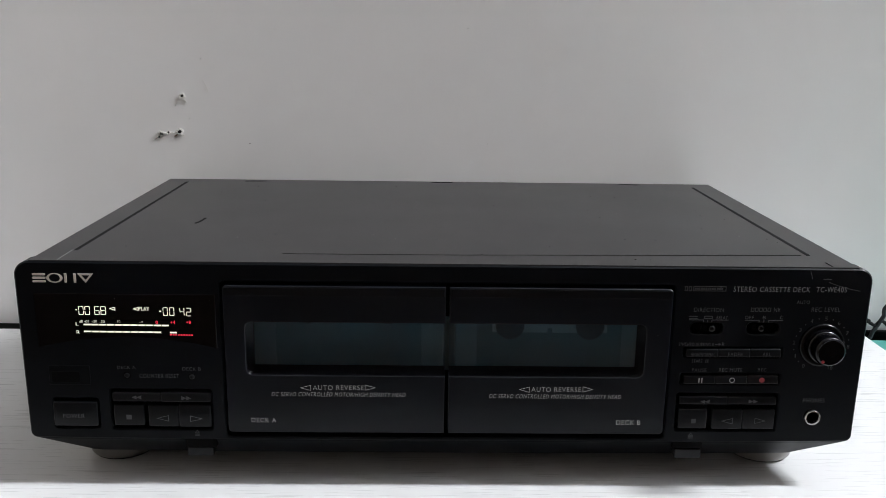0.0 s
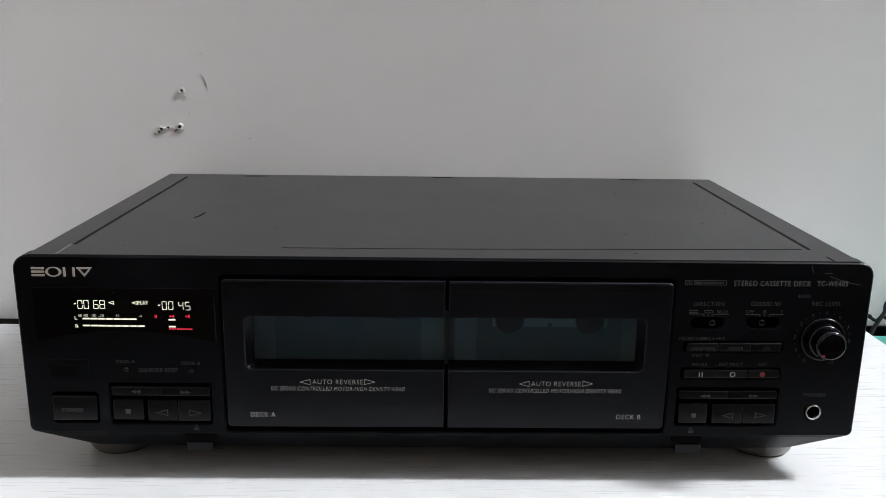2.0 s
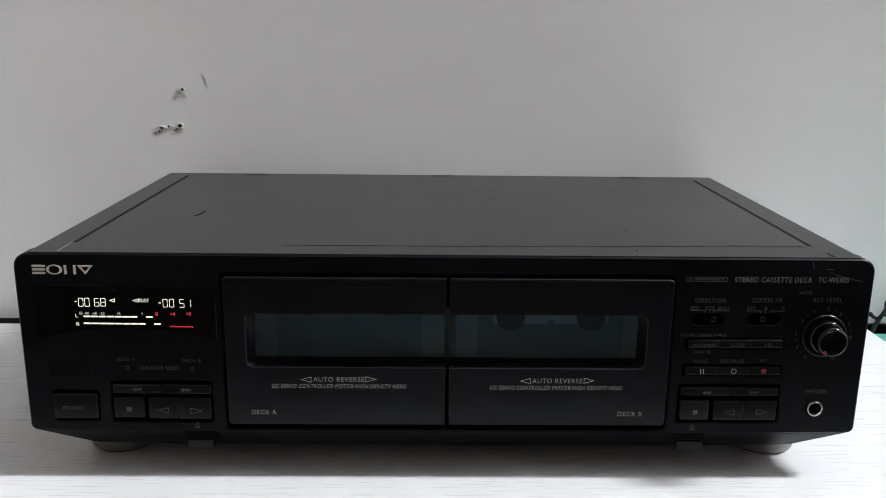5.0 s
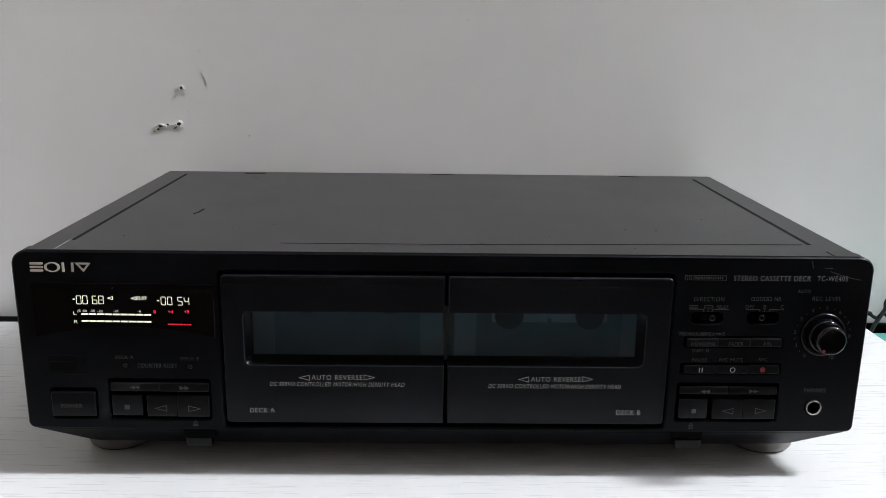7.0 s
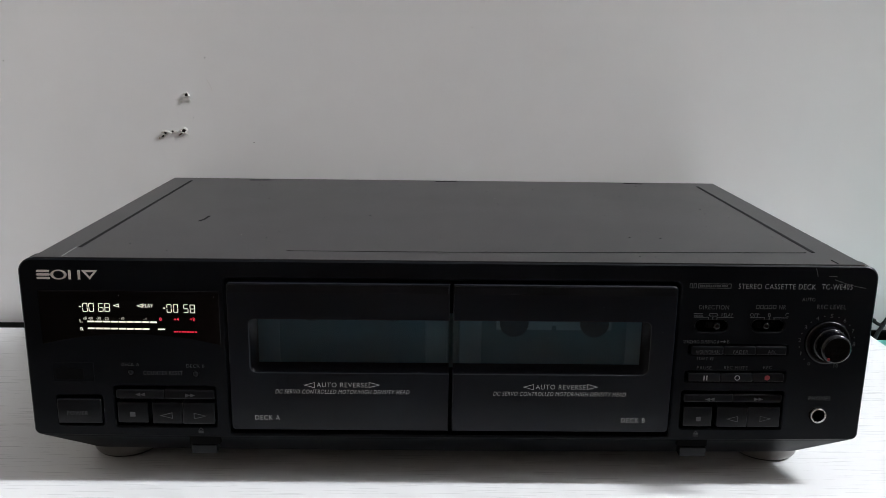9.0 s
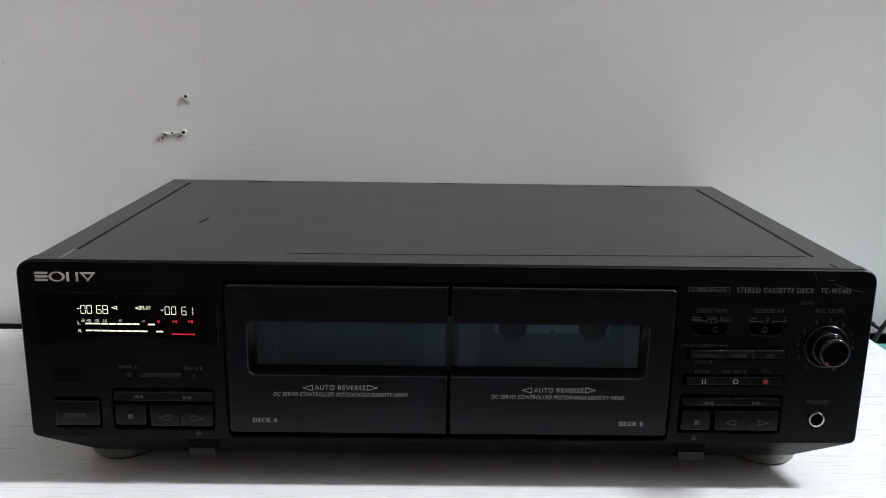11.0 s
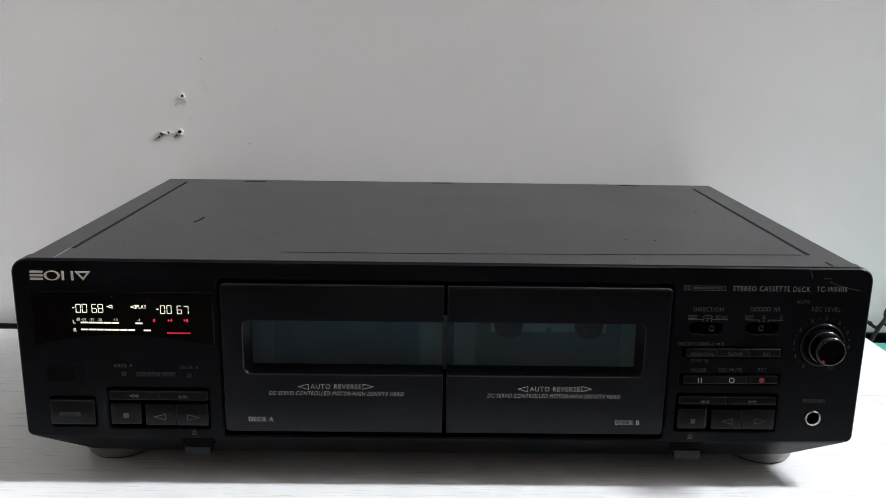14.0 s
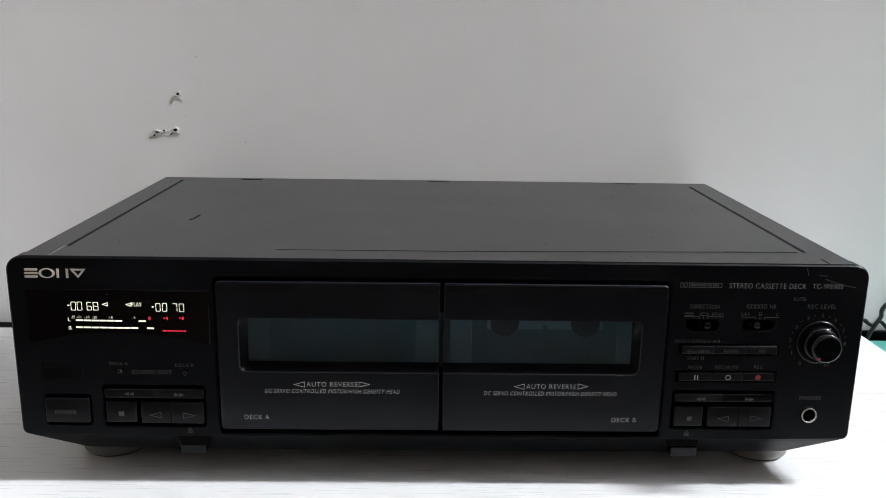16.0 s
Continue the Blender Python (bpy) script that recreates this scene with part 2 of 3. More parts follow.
def outline_strips(loop, w):
    """The outline of a loop, as a strip of the width w."""
    inner = inset(loop, w)
    n = len(loop)
    return [[loop[i], loop[(i + 1) % n], inner[(i + 1) % n], inner[i]] for i in range(n)]


def line_strip(points, w):
    out = []
    for a, b in zip(points, points[1:]):
        d = Vector(b) - Vector(a)
        k = Vector((-d.y, d.x)).normalized() * w / 2
        out.append([tuple(Vector(a) - k), tuple(Vector(b) - k), tuple(Vector(b) + k), tuple(Vector(a) + k)])
    return out


def tri(x0, z0, x1, z1, left):
    """A triangle in the box that points left or right."""
    zm = (z0 + z1) / 2
    z0, z1 = min(z0, z1), max(z0, z1)
    return [(x0, zm), (x1, z0), (x1, z1)] if left else [(x0, z0), (x1, zm), (x0, z1)]


# ---- room ----
FLOOR_Z = -0.75
CEIL_Z = 3.30
LEFT_X, FRONT_Y = -2.2, -2.8


def structure(name, bm, material, label):
    ob = part(name, bm, material, None, label)
    return tagged(ob, kind="structure")


wall_back = structure("wall_back", box(LEFT_X - 0.1, WALL_Y, FLOOR_Z, RIGHT_X + 0.1, WALL_Y + 0.1, CEIL_Z), M_WALL, "pale grey painted plaster wall with chipped holes and specks")
structure("wall_left", box(LEFT_X - 0.1, FRONT_Y, FLOOR_Z, LEFT_X, WALL_Y, CEIL_Z), M_ROOM, "plain painted room wall in shade")
# unseen front wall; the dimness of that side is put into its colour
structure("wall_front", box(LEFT_X - 0.1, FRONT_Y - 0.1, FLOOR_Z, RIGHT_X + 0.1, FRONT_Y, CEIL_Z), M_ROOM_SHADED, "plain painted room wall in shade")
structure("ceiling", box(LEFT_X - 0.1, FRONT_Y - 0.1, CEIL_Z, RIGHT_X + 0.1, WALL_Y + 0.1, CEIL_Z + 0.1), M_CEIL, "plain white ceiling")
structure("floor", box(LEFT_X - 0.1, FRONT_Y - 0.1, FLOOR_Z - 0.1, RIGHT_X + 0.1, WALL_Y + 0.1, FLOOR_Z), M_FLOOR, "brown wooden floor")
bm = bmesh.new()
for y0, y1, z0, z1 in ((FRONT_Y, WIN_Y0, FLOOR_Z, CEIL_Z), (WIN_Y1, WALL_Y, FLOOR_Z, CEIL_Z), (WIN_Y0, WIN_Y1, FLOOR_Z, WIN_Z0), (WIN_Y0, WIN_Y1, WIN_Z1, CEIL_Z)):
    joined(bm, box(RIGHT_X, y0, z0, RIGHT_X + 0.1, y1, z1))
structure("wall_right", bm, M_WALL, "pale painted wall with an open window hole")


def plaster_chip(x, z, size, seed, tilt=0.0):
    """A broken plug hole: a raised, ragged plaster rim round a flat disc, coloured dark for the shade in the hole."""
    rng = random.Random(seed)
    bm = bmesh.new()
    n, rows = 18, []
    wob = [rng.uniform(0.75, 1.25) for _ in range(n)]
    hgt = [rng.uniform(0.5, 1.3) for _ in range(n)]
    for rad, h in ((1.0, 0.0), (0.78, 0.55), (0.55, 0.8), (0.44, 0.5), (0.36, 0.05)):
        rows.append([bm.verts.new((x + size * rad * wob[i] * math.cos(2 * math.pi * i / n + tilt), WALL_Y - size * 0.36 * h * hgt[i] + 0.0002,
                                   z + size * rad * wob[i] * math.sin(2 * math.pi * i / n + tilt) * 0.85)) for i in range(n)])
    for a, b in zip(rows, rows[1:]):
        bridge(bm, a, b)
    chip = part("plaster_chip", bm, M_CHIP, wall_back, "ragged raised plaster round a drill hole")
    # no depth here: the darkness of the hole is the disc's colour
    bm = bmesh.new()
    bm.faces.new([bm.verts.new((x + size * 0.46 * math.cos(2 * math.pi * i / n), WALL_Y - size * 0.10, z + size * 0.46 * math.sin(2 * math.pi * i / n))) for i in range(n)])
    part("hole", bm, M_HOLE, chip)


plaster_chip(-0.19923, 0.18405, 0.0028, 3)
plaster_chip(-0.20253, 0.15632, 0.0033, 5)
plaster_chip(-0.21657, 0.15482, 0.0030, 8)
plaster_chip(-0.21128, 0.15577, 0.0019, 11)
plaster_chip(-0.21891, 0.15217, 0.0021, 14)


def wall_flake(points, w, material, name, h=0.0003):
    bm = bmesh.new()
    for quad in line_strip(points, w):
        f = [bm.verts.new((x, WALL_Y - h, z)) for x, z in quad]
        r = [bm.verts.new((x, WALL_Y, z)) for x, z in quad]
        bm.faces.new(f)
        bridge(bm, f, r)
    part(name, bm, material, wall_back)


wall_flake([(-0.18307, 0.19622), (-0.18149, 0.19327), (-0.17994, 0.18988), (-0.17922, 0.18690)], 0.0002, M_CHIP, "scratch", 0.0002)
wall_flake([(-0.19851, 0.18149), (-0.19562, 0.17895)], 0.0004, M_CHIP, "scratch", 0.0003)
wall_flake([(-0.20486, 0.17624), (-0.20342, 0.17884), (-0.20123, 0.17930)], 0.0004, M_CHIP, "scratch")
wall_flake([(-0.20132, 0.15459), (-0.19921, 0.15331)], 0.0005, M_CHIP, "scratch", 0.0005)
for (x, z), w in (((-0.14871, 0.14783), 0.0007), ((-0.18356, 0.21185), 0.0007), ((-0.19457, 0.16644), 0.0005), ((-0.20443, 0.17625), 0.0006), ((-0.33579, 0.20756), 0.0007), ((0.01920, 0.23693), 0.0005), ((-0.12634, 0.23395), 0.0005), ((0.03657, 0.14985), 0.0004)):
    wall_flake([(x - w / 2, z), (x + w / 2, z + w * 0.3)], w, M_SPECK, "speck", 0.0001)

# torn paper and plaster shards at the left pair of holes
for pts, w, h in (([(-0.2215, 0.1512), (-0.2183, 0.1541)], 0.0010, 0.0007), ([(-0.2170, 0.1560), (-0.2120, 0.1545)], 0.0009, 0.0008), ([(-0.2203, 0.1549), (-0.2180, 0.1560)], 0.0009, 0.0006), ([(-0.2105, 0.1550), (-0.2075, 0.1560)], 0.0008, 0.0006)):
    wall_flake(pts, w, M_CHIP, "plaster_shard", h)
wall_flake([(-0.2222, 0.1503), (-0.2196, 0.1526)], 0.0009, M_TORN, "torn_edge", 0.0005)
wall_flake([(-0.2067, 0.1528), (-0.2040, 0.1545)], 0.0010, M_TORN, "torn_edge", 0.0006)

# ---- table ----
TABLE_X0, TABLE_X1, TABLE_Y0, TABLE_Y1 = -0.95, 0.346, -0.078, 0.2425
table = thing("side_table", "narrow white laminate table with fine horizontal wood grain", "table")
part("tabletop", box(TABLE_X0, TABLE_Y0, -0.022, TABLE_X1, TABLE_Y1, 0.0, 0.0012), M_TABLE, table)
for x in (TABLE_X0 + 0.02, TABLE_X1 - 0.06):
    part("side_panel", box(x, TABLE_Y0 + 0.03, FLOOR_Z, x + 0.02, TABLE_Y1 - 0.03, -0.022), M_TABLE, table)

# black strip laid in the gap between table and wall; the gap's darkness is in its colour
structure("gap_strip", box(LEFT_X, TABLE_Y1 + 0.0005, -0.030, TABLE_X1, WALL_Y - 0.0005, -0.0008, 0.0005), M_RECESS, "black strip laid in for the dark gap at the wall")

# the same dark line past the table edge, again laid in as a strip
structure("gap_strip_right", box(TABLE_X1 + 0.0005, WALL_Y - 0.0045, -0.030, 0.60, WALL_Y - 0.0005, -0.0008, 0.0005), M_RECESS, "black strip laid in for the dark gap at the wall")

# ---- cassette deck ----
deck = thing("cassette_deck", "black double cassette tape deck with lit display, on a white table", "cassette deck")
ZT, ZB = 0.122, 0.0262
HW, BW, DEPTH = 0.2157, 0.208, 0.2448
PANEL_T = 0.010

DOOR_BAY = rr(-0.11398, 0.02734, 0.11564, 0.11185, 0.0022)
KEYS_A = rr(-0.17287, 0.05361, -0.12103, 0.03139, 0.0012)
KEYS_B = rr(0.12100, 0.05330, 0.17440, 0.03230, 0.0012)
POWER_BAY = rr(-0.20219, 0.04834, -0.17947, 0.03214, 0.0012)
REC_BAY = rr(0.12187, 0.06425, 0.17378, 0.05882, 0.0006)
DUB_BAY = rr(0.12244, 0.07877, 0.17334, 0.07375, 0.0006)
SLOT_1 = rr(0.12512, 0.09189, 0.14123, 0.08630, 0.0024)
SLOT_2 = rr(0.15398, 0.09220, 0.17020, 0.08660, 0.0024)
JACK_X, JACK_Z = 0.19303, 0.04046
JACK_HOLE = circle(JACK_X, JACK_Z, 0.0040)


def bow(x):
    """How far the lower edge of the panel dips towards its middle."""
    return 0.0008 * (1 - (x / HW) ** 4)


outline = rr(-HW, ZB, HW, ZT - 0.0006, n=8, radii=(0.0035, 0.0035, 0.0075, 0.0075))
edge = [-HW + 0.0035 + (2 * HW - 0.007) * i / 40 for i in range(1, 40)]
outline = outline[:9] + [(x, ZB - bow(x)) for x in edge] + outline[9:]
ob = part("front_panel", plate(outline, 0.0, PANEL_T, 0.0008, (DOOR_BAY, KEYS_A, KEYS_B, POWER_BAY, REC_BAY, DUB_BAY, SLOT_1, SLOT_2, JACK_HOLE)), M_PANEL, deck, "black satin plastic front panel")
for x0, x1 in ((-HW + 0.008, -0.11341), (0.11505, HW - 0.008)):
    part("panel_backing", box(x0, 0.0105, ZB + 0.001, x1, 0.0115, ZT - 0.008), M_RECESS, deck)

# sloping chin under the panel, drawn in towards its lower corners
bm = bmesh.new()
rows = []
for x_half, y, z in ((HW - 0.0036, 0.0008, ZB + 0.0006), (HW - 0.0040, 0.0012, ZB - 0.0004), (HW - 0.008, 0.0022, ZB - 0.0014), (0.1885, 0.0120, 0.0138), (0.184, 0.0150, 0.0118), (0.184, 0.0190, 0.0114), (0.1875, 0.06, 0.0130), (HW - 0.0065, 0.06, ZB)):
    k = 1.0 if z > 0.022 else 0.0
    rows.append([bm.verts.new((x_half * i / 20, y, z - k * bow(x_half * i / 20) - (1 - k) * 0.0008 * (1 - (i / 20) ** 2))) for i in range(-20, 21)])
for a, b in zip(rows, rows[1:]):
    for i in range(40):
        bm.faces.new((a[i], a[i + 1], b[i + 1], b[i]))
bm.faces.new([r[0] for r in rows]), bm.faces.new([r[-1] for r in rows])
smooth(part("chin", bm, M_PANEL, deck), 25)

# steel case behind the panel
part("bottom_tray", box(-0.1875, 0.0605, 0.0130, 0.1875, DEPTH - 0.012, 0.0284, 0.001), M_TOP, deck)
part("chassis", box(-BW + 0.001, 0.05, 0.0285, BW - 0.001, DEPTH - 0.001, 0.0305), M_TOP, deck)
top = part("top_cover", box(-BW, 0.0007, ZT - 0.0009, BW, DEPTH, ZT - 0.0001, 0.0003), M_TOP, deck, "dark grey steel cover with pressed grooves")
for x in (-BW, BW - 0.0012):
    part("side_cover", box(x, PANEL_T, 0.0295, x + 0.0012, DEPTH, ZT - 0.0010, 0.0003), M_TOP, deck)
part("rear_cover", box(-BW + 0.0013, DEPTH - 0.0012, 0.0310, BW - 0.0013, DEPTH, ZT - 0.0010, 0.0003), M_TOP, deck)


def on_top(points, w, material, name, h=0.00015):
    bm = bmesh.new()
    for quad in line_strip(points, w):
        f = [bm.verts.new((x, y, ZT + h)) for x, y in quad]
        r = [bm.verts.new((x, y, ZT - 0.0004)) for x, y in quad]
        bm.faces.new(f)
        bridge(bm, f, r)
    part(name, bm, material, top)


# grooves are thin raised strips; their shade is put into the colour
on_top([(-0.19137, 0.23098), (-0.19249, 0.02115)], 0.0018, M_GROOVE, "groove")
on_top([(0.19124, 0.22895), (0.19195, 0.02448)], 0.0019, M_GROOVE, "groove")
# rear slots are flat black strips with their shade put into the colour
for a, b in (((-0.14883, 0.23684), (-0.13317, 0.23804)), ((-0.00724, 0.23976), (0.00884, 0.24098)), ((0.13728, 0.24020), (0.15179, 0.23870))):
    on_top([a, b], 0.0020, M_RECESS, "slot")
on_top([(-0.19401, 0.00120), (-0.19420, 0.02107)], 0.00022, M_SCRATCH, "scratch")
on_top([(0.19454, 0.00939), (0.19478, 0.00161)], 0.0006, M_RECESS, "scratch")
on_top([(-0.14827, 0.08764), (-0.14654, 0.09256), (-0.14570, 0.10254)], 0.0013, M_GROOVE, "scuff")
on_top([(-0.08499, 0.01774), (0.00259, 0.01821), (0.18797, 0.02429)], 0.0005, M_TOP, "crease")
on_top([(0.14874, 0.02371), (0.18797, 0.02429)], 0.0003, M_SCUFF, "scratch", 0.00018)
for p in ((-0.04097, 0.06174), (0.05073, 0.08763), (0.11170, 0.12822), (0.03325, 0.17007), (0.16976, 0.06689), (0.17699, 0.11441), (0.18371, 0.06051), (0.18634, 0.05237), (-0.02811, 0.05258), (-0.11580, 0.05225)):
    on_top([p, (p[0] + 0.0005, p[1] + 0.0002)], 0.0006, M_SCRATCH, "dust_speck", 0.0003)
rng = random.Random(21)
for i in range(34):
    x, y, w = rng.uniform(-0.18, 0.18), rng.uniform(0.01, 0.23), rng.uniform(0.00025, 0.0005)
    on_top([(x, y), (x + w * rng.uniform(0.8, 2.5), y + w * rng.uniform(-1, 1))], w, M_SCUFF, "dust_speck", 0.0002)

# feet
for x in (-0.1832, 0.1838):
    for y in (0.0428, 0.205):
        ob = smooth(part("foot", turned([(0.0182, 0.0132), (0.0189, 0.0082), (0.0187, 0.0072), (0.0185, 0.0066), (0.0185, 0.0040), (0.0182, 0.0022), (0.0176, 0.0012)], x, y), M_FOOT, deck, "round silver-grey foot"))
        part("rubber_pad", turned([(0.0165, 0.0012), (0.0165, 0.0)], x, y, 32), M_RUBBER, ob)

# emblem: four plain raised shapes with thick uprights and thin crossings
ez0, ez1 = 0.11070, 0.11540
emblem_bars = [rr(-0.20640, z, -0.19990, z + h, 0.00045, 3) for z, h in ((ez0, 0.0011), (ez0 + 0.0018, 0.0011), (ez1 - 0.0011, 0.0011))]
oval = [(-0.19545 + 0.0040 * math.cos(2 * math.pi * i / 28), (ez0 + ez1) / 2 + 0.0025 * math.sin(2 * math.pi * i / 28)) for i in range(28)]
hollow = [(-0.19545 + 0.0027 * math.cos(2 * math.pi * i / 28), (ez0 + ez1) / 2 + 0.0020 * math.sin(2 * math.pi * i / 28)) for i in range(28)]
oval_ring = [[oval[i], oval[(i + 1) % 28], hollow[(i + 1) % 28], hollow[i]] for i in range(28)]
posts = [bar(-0.19060, ez0, -0.18945, ez1), bar(-0.18600, ez0, -0.18485, ez1)]
wedge = outline_strips([(-0.18015, ez0), (-0.17626, ez1), (-0.18405, ez1)], 0.00085)
for loops in (emblem_bars, oval_ring, posts, wedge):
    shape(loops, 0.0, deck, M_LOGO, "emblem", 0.0003)

# display: a gloss black plate with an arched lower edge
dx0, dz1 = -0.20681, 0.10498
dx1, dz0 = -0.11662, 0.08149
arch = [(dx0 + (dx1 - dx0) * i / 24, dz0 - 0.0052 + 0.0058 * (1 - (2 * i / 24 - 1) ** 2)) for i in range(25)]
display = part("display_window", plate(arch + [(dx1, dz1), (dx0, dz1)], -0.0003, 0.004, 0.0002, back=True), M_GLOSS, deck, "gloss black display window with lit figures")
DY = -0.0003

part("sensor_window", plate(rr(-0.20309, 0.06659, -0.18220, 0.05600, 0.0008), -0.00015, 0.003, 0.0001, back=True), M_SENSOR, deck, "dark remote sensor window")
part("sensor", plate(rr(-0.20169, 0.06323, -0.18755, 0.05750, 0.0006), -0.0003, 0.002, 0.0001, back=True), M_RECESS, deck)


def seven_segments(x0, z0, x1, z1):
    """The seven strokes a to g of a figure in its box."""
    z0, z1 = min(z0, z1), max(z0, z1)
    x0, x1 = x0 + 0.0002, x1 - 0.0002
    t, g = 0.00027, 0.00014
    zm = (z0 + z1) / 2
    hor = lambda z: [(x0 + g + t * 0.6, z - t / 2), (x1 - g - t * 0.6, z - t / 2), (x1 - g - t * 0.2, z), (x1 - g - t * 0.6, z + t / 2), (x0 + g + t * 0.6, z + t / 2), (x0 + g + t * 0.2, z)]
    ver = lambda x, a, b: [(x, a + g), (x + t / 2, a + g + t * 0.5), (x + t / 2, b - g - t * 0.5), (x, b - g), (x - t / 2, b - g - t * 0.5), (x - t / 2, a + g + t * 0.5)]
    return {"a": hor(z1 - t / 2), "d": hor(z0 + t / 2), "g": hor(zm), "f": ver(x0 + t / 2, zm, z1), "b": ver(x1 - t / 2, zm, z1), "e": ver(x0 + t / 2, z0, zm), "c": ver(x1 - t / 2, z0, zm)}


FIGURES = {0: "abcdef", 1: "bc", 2: "abged", 3: "abgcd", 4: "fgbc", 5: "afgcd", 6: "afgedc", 7: "abc", 8: "abcdefg", 9: "abcdfg"}
counting = {}           # moving strokes of the second counter: (place, stroke) -> object


def figure(value, *b):
    segs = seven_segments(*b)
    for k in FIGURES[value]:
        shape([segs[k]], DY, display, M_LIT, "figure_stroke", 0.0002)


def moving_figure(place, *b):
    for k, loop in seven_segments(*b).items():
        counting[place, k] = shape([loop], DY, display, M_LIT, "figure_stroke", 0.0002)


figure(0, -0.18518, 0.09397, -0.18227, 0.09846)
figure(0, -0.18208, 0.09401, -0.17917, 0.09849)
figure(6, -0.17727, 0.09406, -0.17439, 0.09840)
figure(8, -0.17417, 0.09409, -0.17115, 0.09843)
figure(0, -0.14309, 0.09383, -0.14028, 0.09818)
figure(0, -0.13984, 0.09386, -0.13703, 0.09821)
moving_figure("tens", -0.13475, 0.09377, -0.13195, 0.09812)
moving_figure("ones", -0.13150, 0.09365, -0.12857, 0.09801)
shape([bar(-0.18667, 0.09634, -0.18559, 0.09685)], DY, display, M_LIT, "minus_sign", 0.0002)
shape([bar(-0.14480, 0.09590, -0.14370, 0.09641)], DY, display, M_LIT, "minus_sign", 0.0002)
shape(outline_strips(tri(-0.16963, 0.09624, -0.16665, 0.09832, True), 0.00030), DY, display, M_LIT, "arrow", 0.0002)
shape(outline_strips(tri(-0.15792, 0.09622, -0.15495, 0.09830, True), 0.00030), DY, display, M_LIT, "arrow", 0.0002)
letter("PLAY", -0.15480, 0.09641, -0.14973, 0.09834, display, M_LIT, DY, bold=0.0)
letter("L", -0.18694, 0.08828, -0.18551, 0.09008, display, M_LIT, DY)
letter("R", -0.18690, 0.08378, -0.18532, 0.08559, display, M_LIT, DY)
for word, a in (("dB", (-0.18527, 0.08965, -0.18315, 0.09130)), ("-oo", (-0.18286, 0.08968, -0.18005, 0.09118)), ("-30", (-0.17904, 0.08972, -0.17595, 0.09122)), ("-20", (-0.17523, 0.08962, -0.17214, 0.09111)),
                ("-10", (-0.16729, 0.08970, -0.16435, 0.09120)), ("-4", (-0.15511, 0.08967, -0.15317, 0.09117))):
    xm, zm = (a[0] + a[2]) / 2, (a[1] + a[3]) / 2
    letter(word, xm + 0.82 * (a[0] - xm), zm + 0.9 * (a[1] - zm), xm + 0.82 * (a[2] - xm), zm + 0.9 * (a[3] - zm), display, M_LIT_SOFT, DY)
for word, a in (("0", (-0.14692, 0.08931, -0.14573, 0.09111)), ("+4", (-0.13954, 0.08939, -0.13716, 0.09119)), ("+8", (-0.13159, 0.08948, -0.12922, 0.09128))):
    letter(word, *a, display, M_LIT_RED, DY, bold=0.01)
rx0, rz0 = -0.13959, 0.08366
rx1, rz1 = -0.12892, 0.08356
for i in range(9):
    cx, cz = rx0 + (rx1 - rx0) * i / 8, rz0 + (rz1 - rz0) * i / 8
    shape([rr(cx - 0.00046, cz - 0.00034, cx + 0.00046, cz + 0.00034, 0.0002, 2)], DY, display, M_LIT_RED, "red_dot", 0.0002)

meter = {"L": [], "R": []}   # the bars of the level meter
LEVEL_ROWS = {"L": (-0.18304, 0.08880, -0.14830, 0.08860), "R": (-0.18318, 0.08513, -0.14836, 0.08490)}
for side, (x0, z0, x1, z1) in LEVEL_ROWS.items():
    pitch, dz = (x1 - x0 + 0.00045) / 9, (z1 - z0) / 9
    for k in range(13):
        a = x0 + pitch * k
        zc = z0 + dz * (k + 0.5)
        meter[side].append(shape([bar(a, zc - 0.00039, a + pitch - 0.00045, zc + 0.00039)], DY, display, M_LIT, "level_bar", 0.0002))

# counter reset buttons
for cx, cz in ((-0.16336, 0.06145), (-0.13029, 0.06084)):
    # flat black disc; the dark ring round the button is only its colour
    shape([circle(cx, cz, 0.0019, 24)], 0.0, deck, M_RECESS, "button_well", 0.0001)
    smooth(part("reset_button", lathe([(0.0013, 0.0), (0.0013, -0.0003), (0.0010, -0.0007), (0.0005, -0.0009)], cx, cz, 24), M_KEY, deck), 60)
letter("DECK A", -0.16815, 0.06483, -0.15898, 0.06653, deck, M_PRINT_DIM)
letter("DECK B", -0.13500, 0.06424, -0.12570, 0.06593, deck, M_PRINT_DIM)
letter("COUNTER RESET", -0.15714, 0.06006, -0.13698, 0.06223, deck, M_PRINT_DIM)


def key(x0, z0, x1, z1, name="key", out=0.0012, r=0.0006, tilt=0.0002):
    """A push key with softened edges; its face leans back a little towards the top."""
    lo, hi = min(z0, z1), max(z0, z1)
    bm = box(x0, -out, lo, x1, 0.009, hi, r, 3)
    for v in bm.verts:
        if v.co.y < 0.004:
            v.co.y += tilt * 2 * (v.co.z - lo) / (hi - lo)
    return smooth(part(name, bm, M_KEY, deck), 50)


KF = -0.00104   # face of a key at its middle


def arrows(x0, z0, x1, z1, left, parent):
    xm = (x0 + x1) / 2
    shape([tri(x0, z0, xm, z1, left), tri(xm, z0, x1, z1, left)], KF, parent, M_PRINT_DIM)


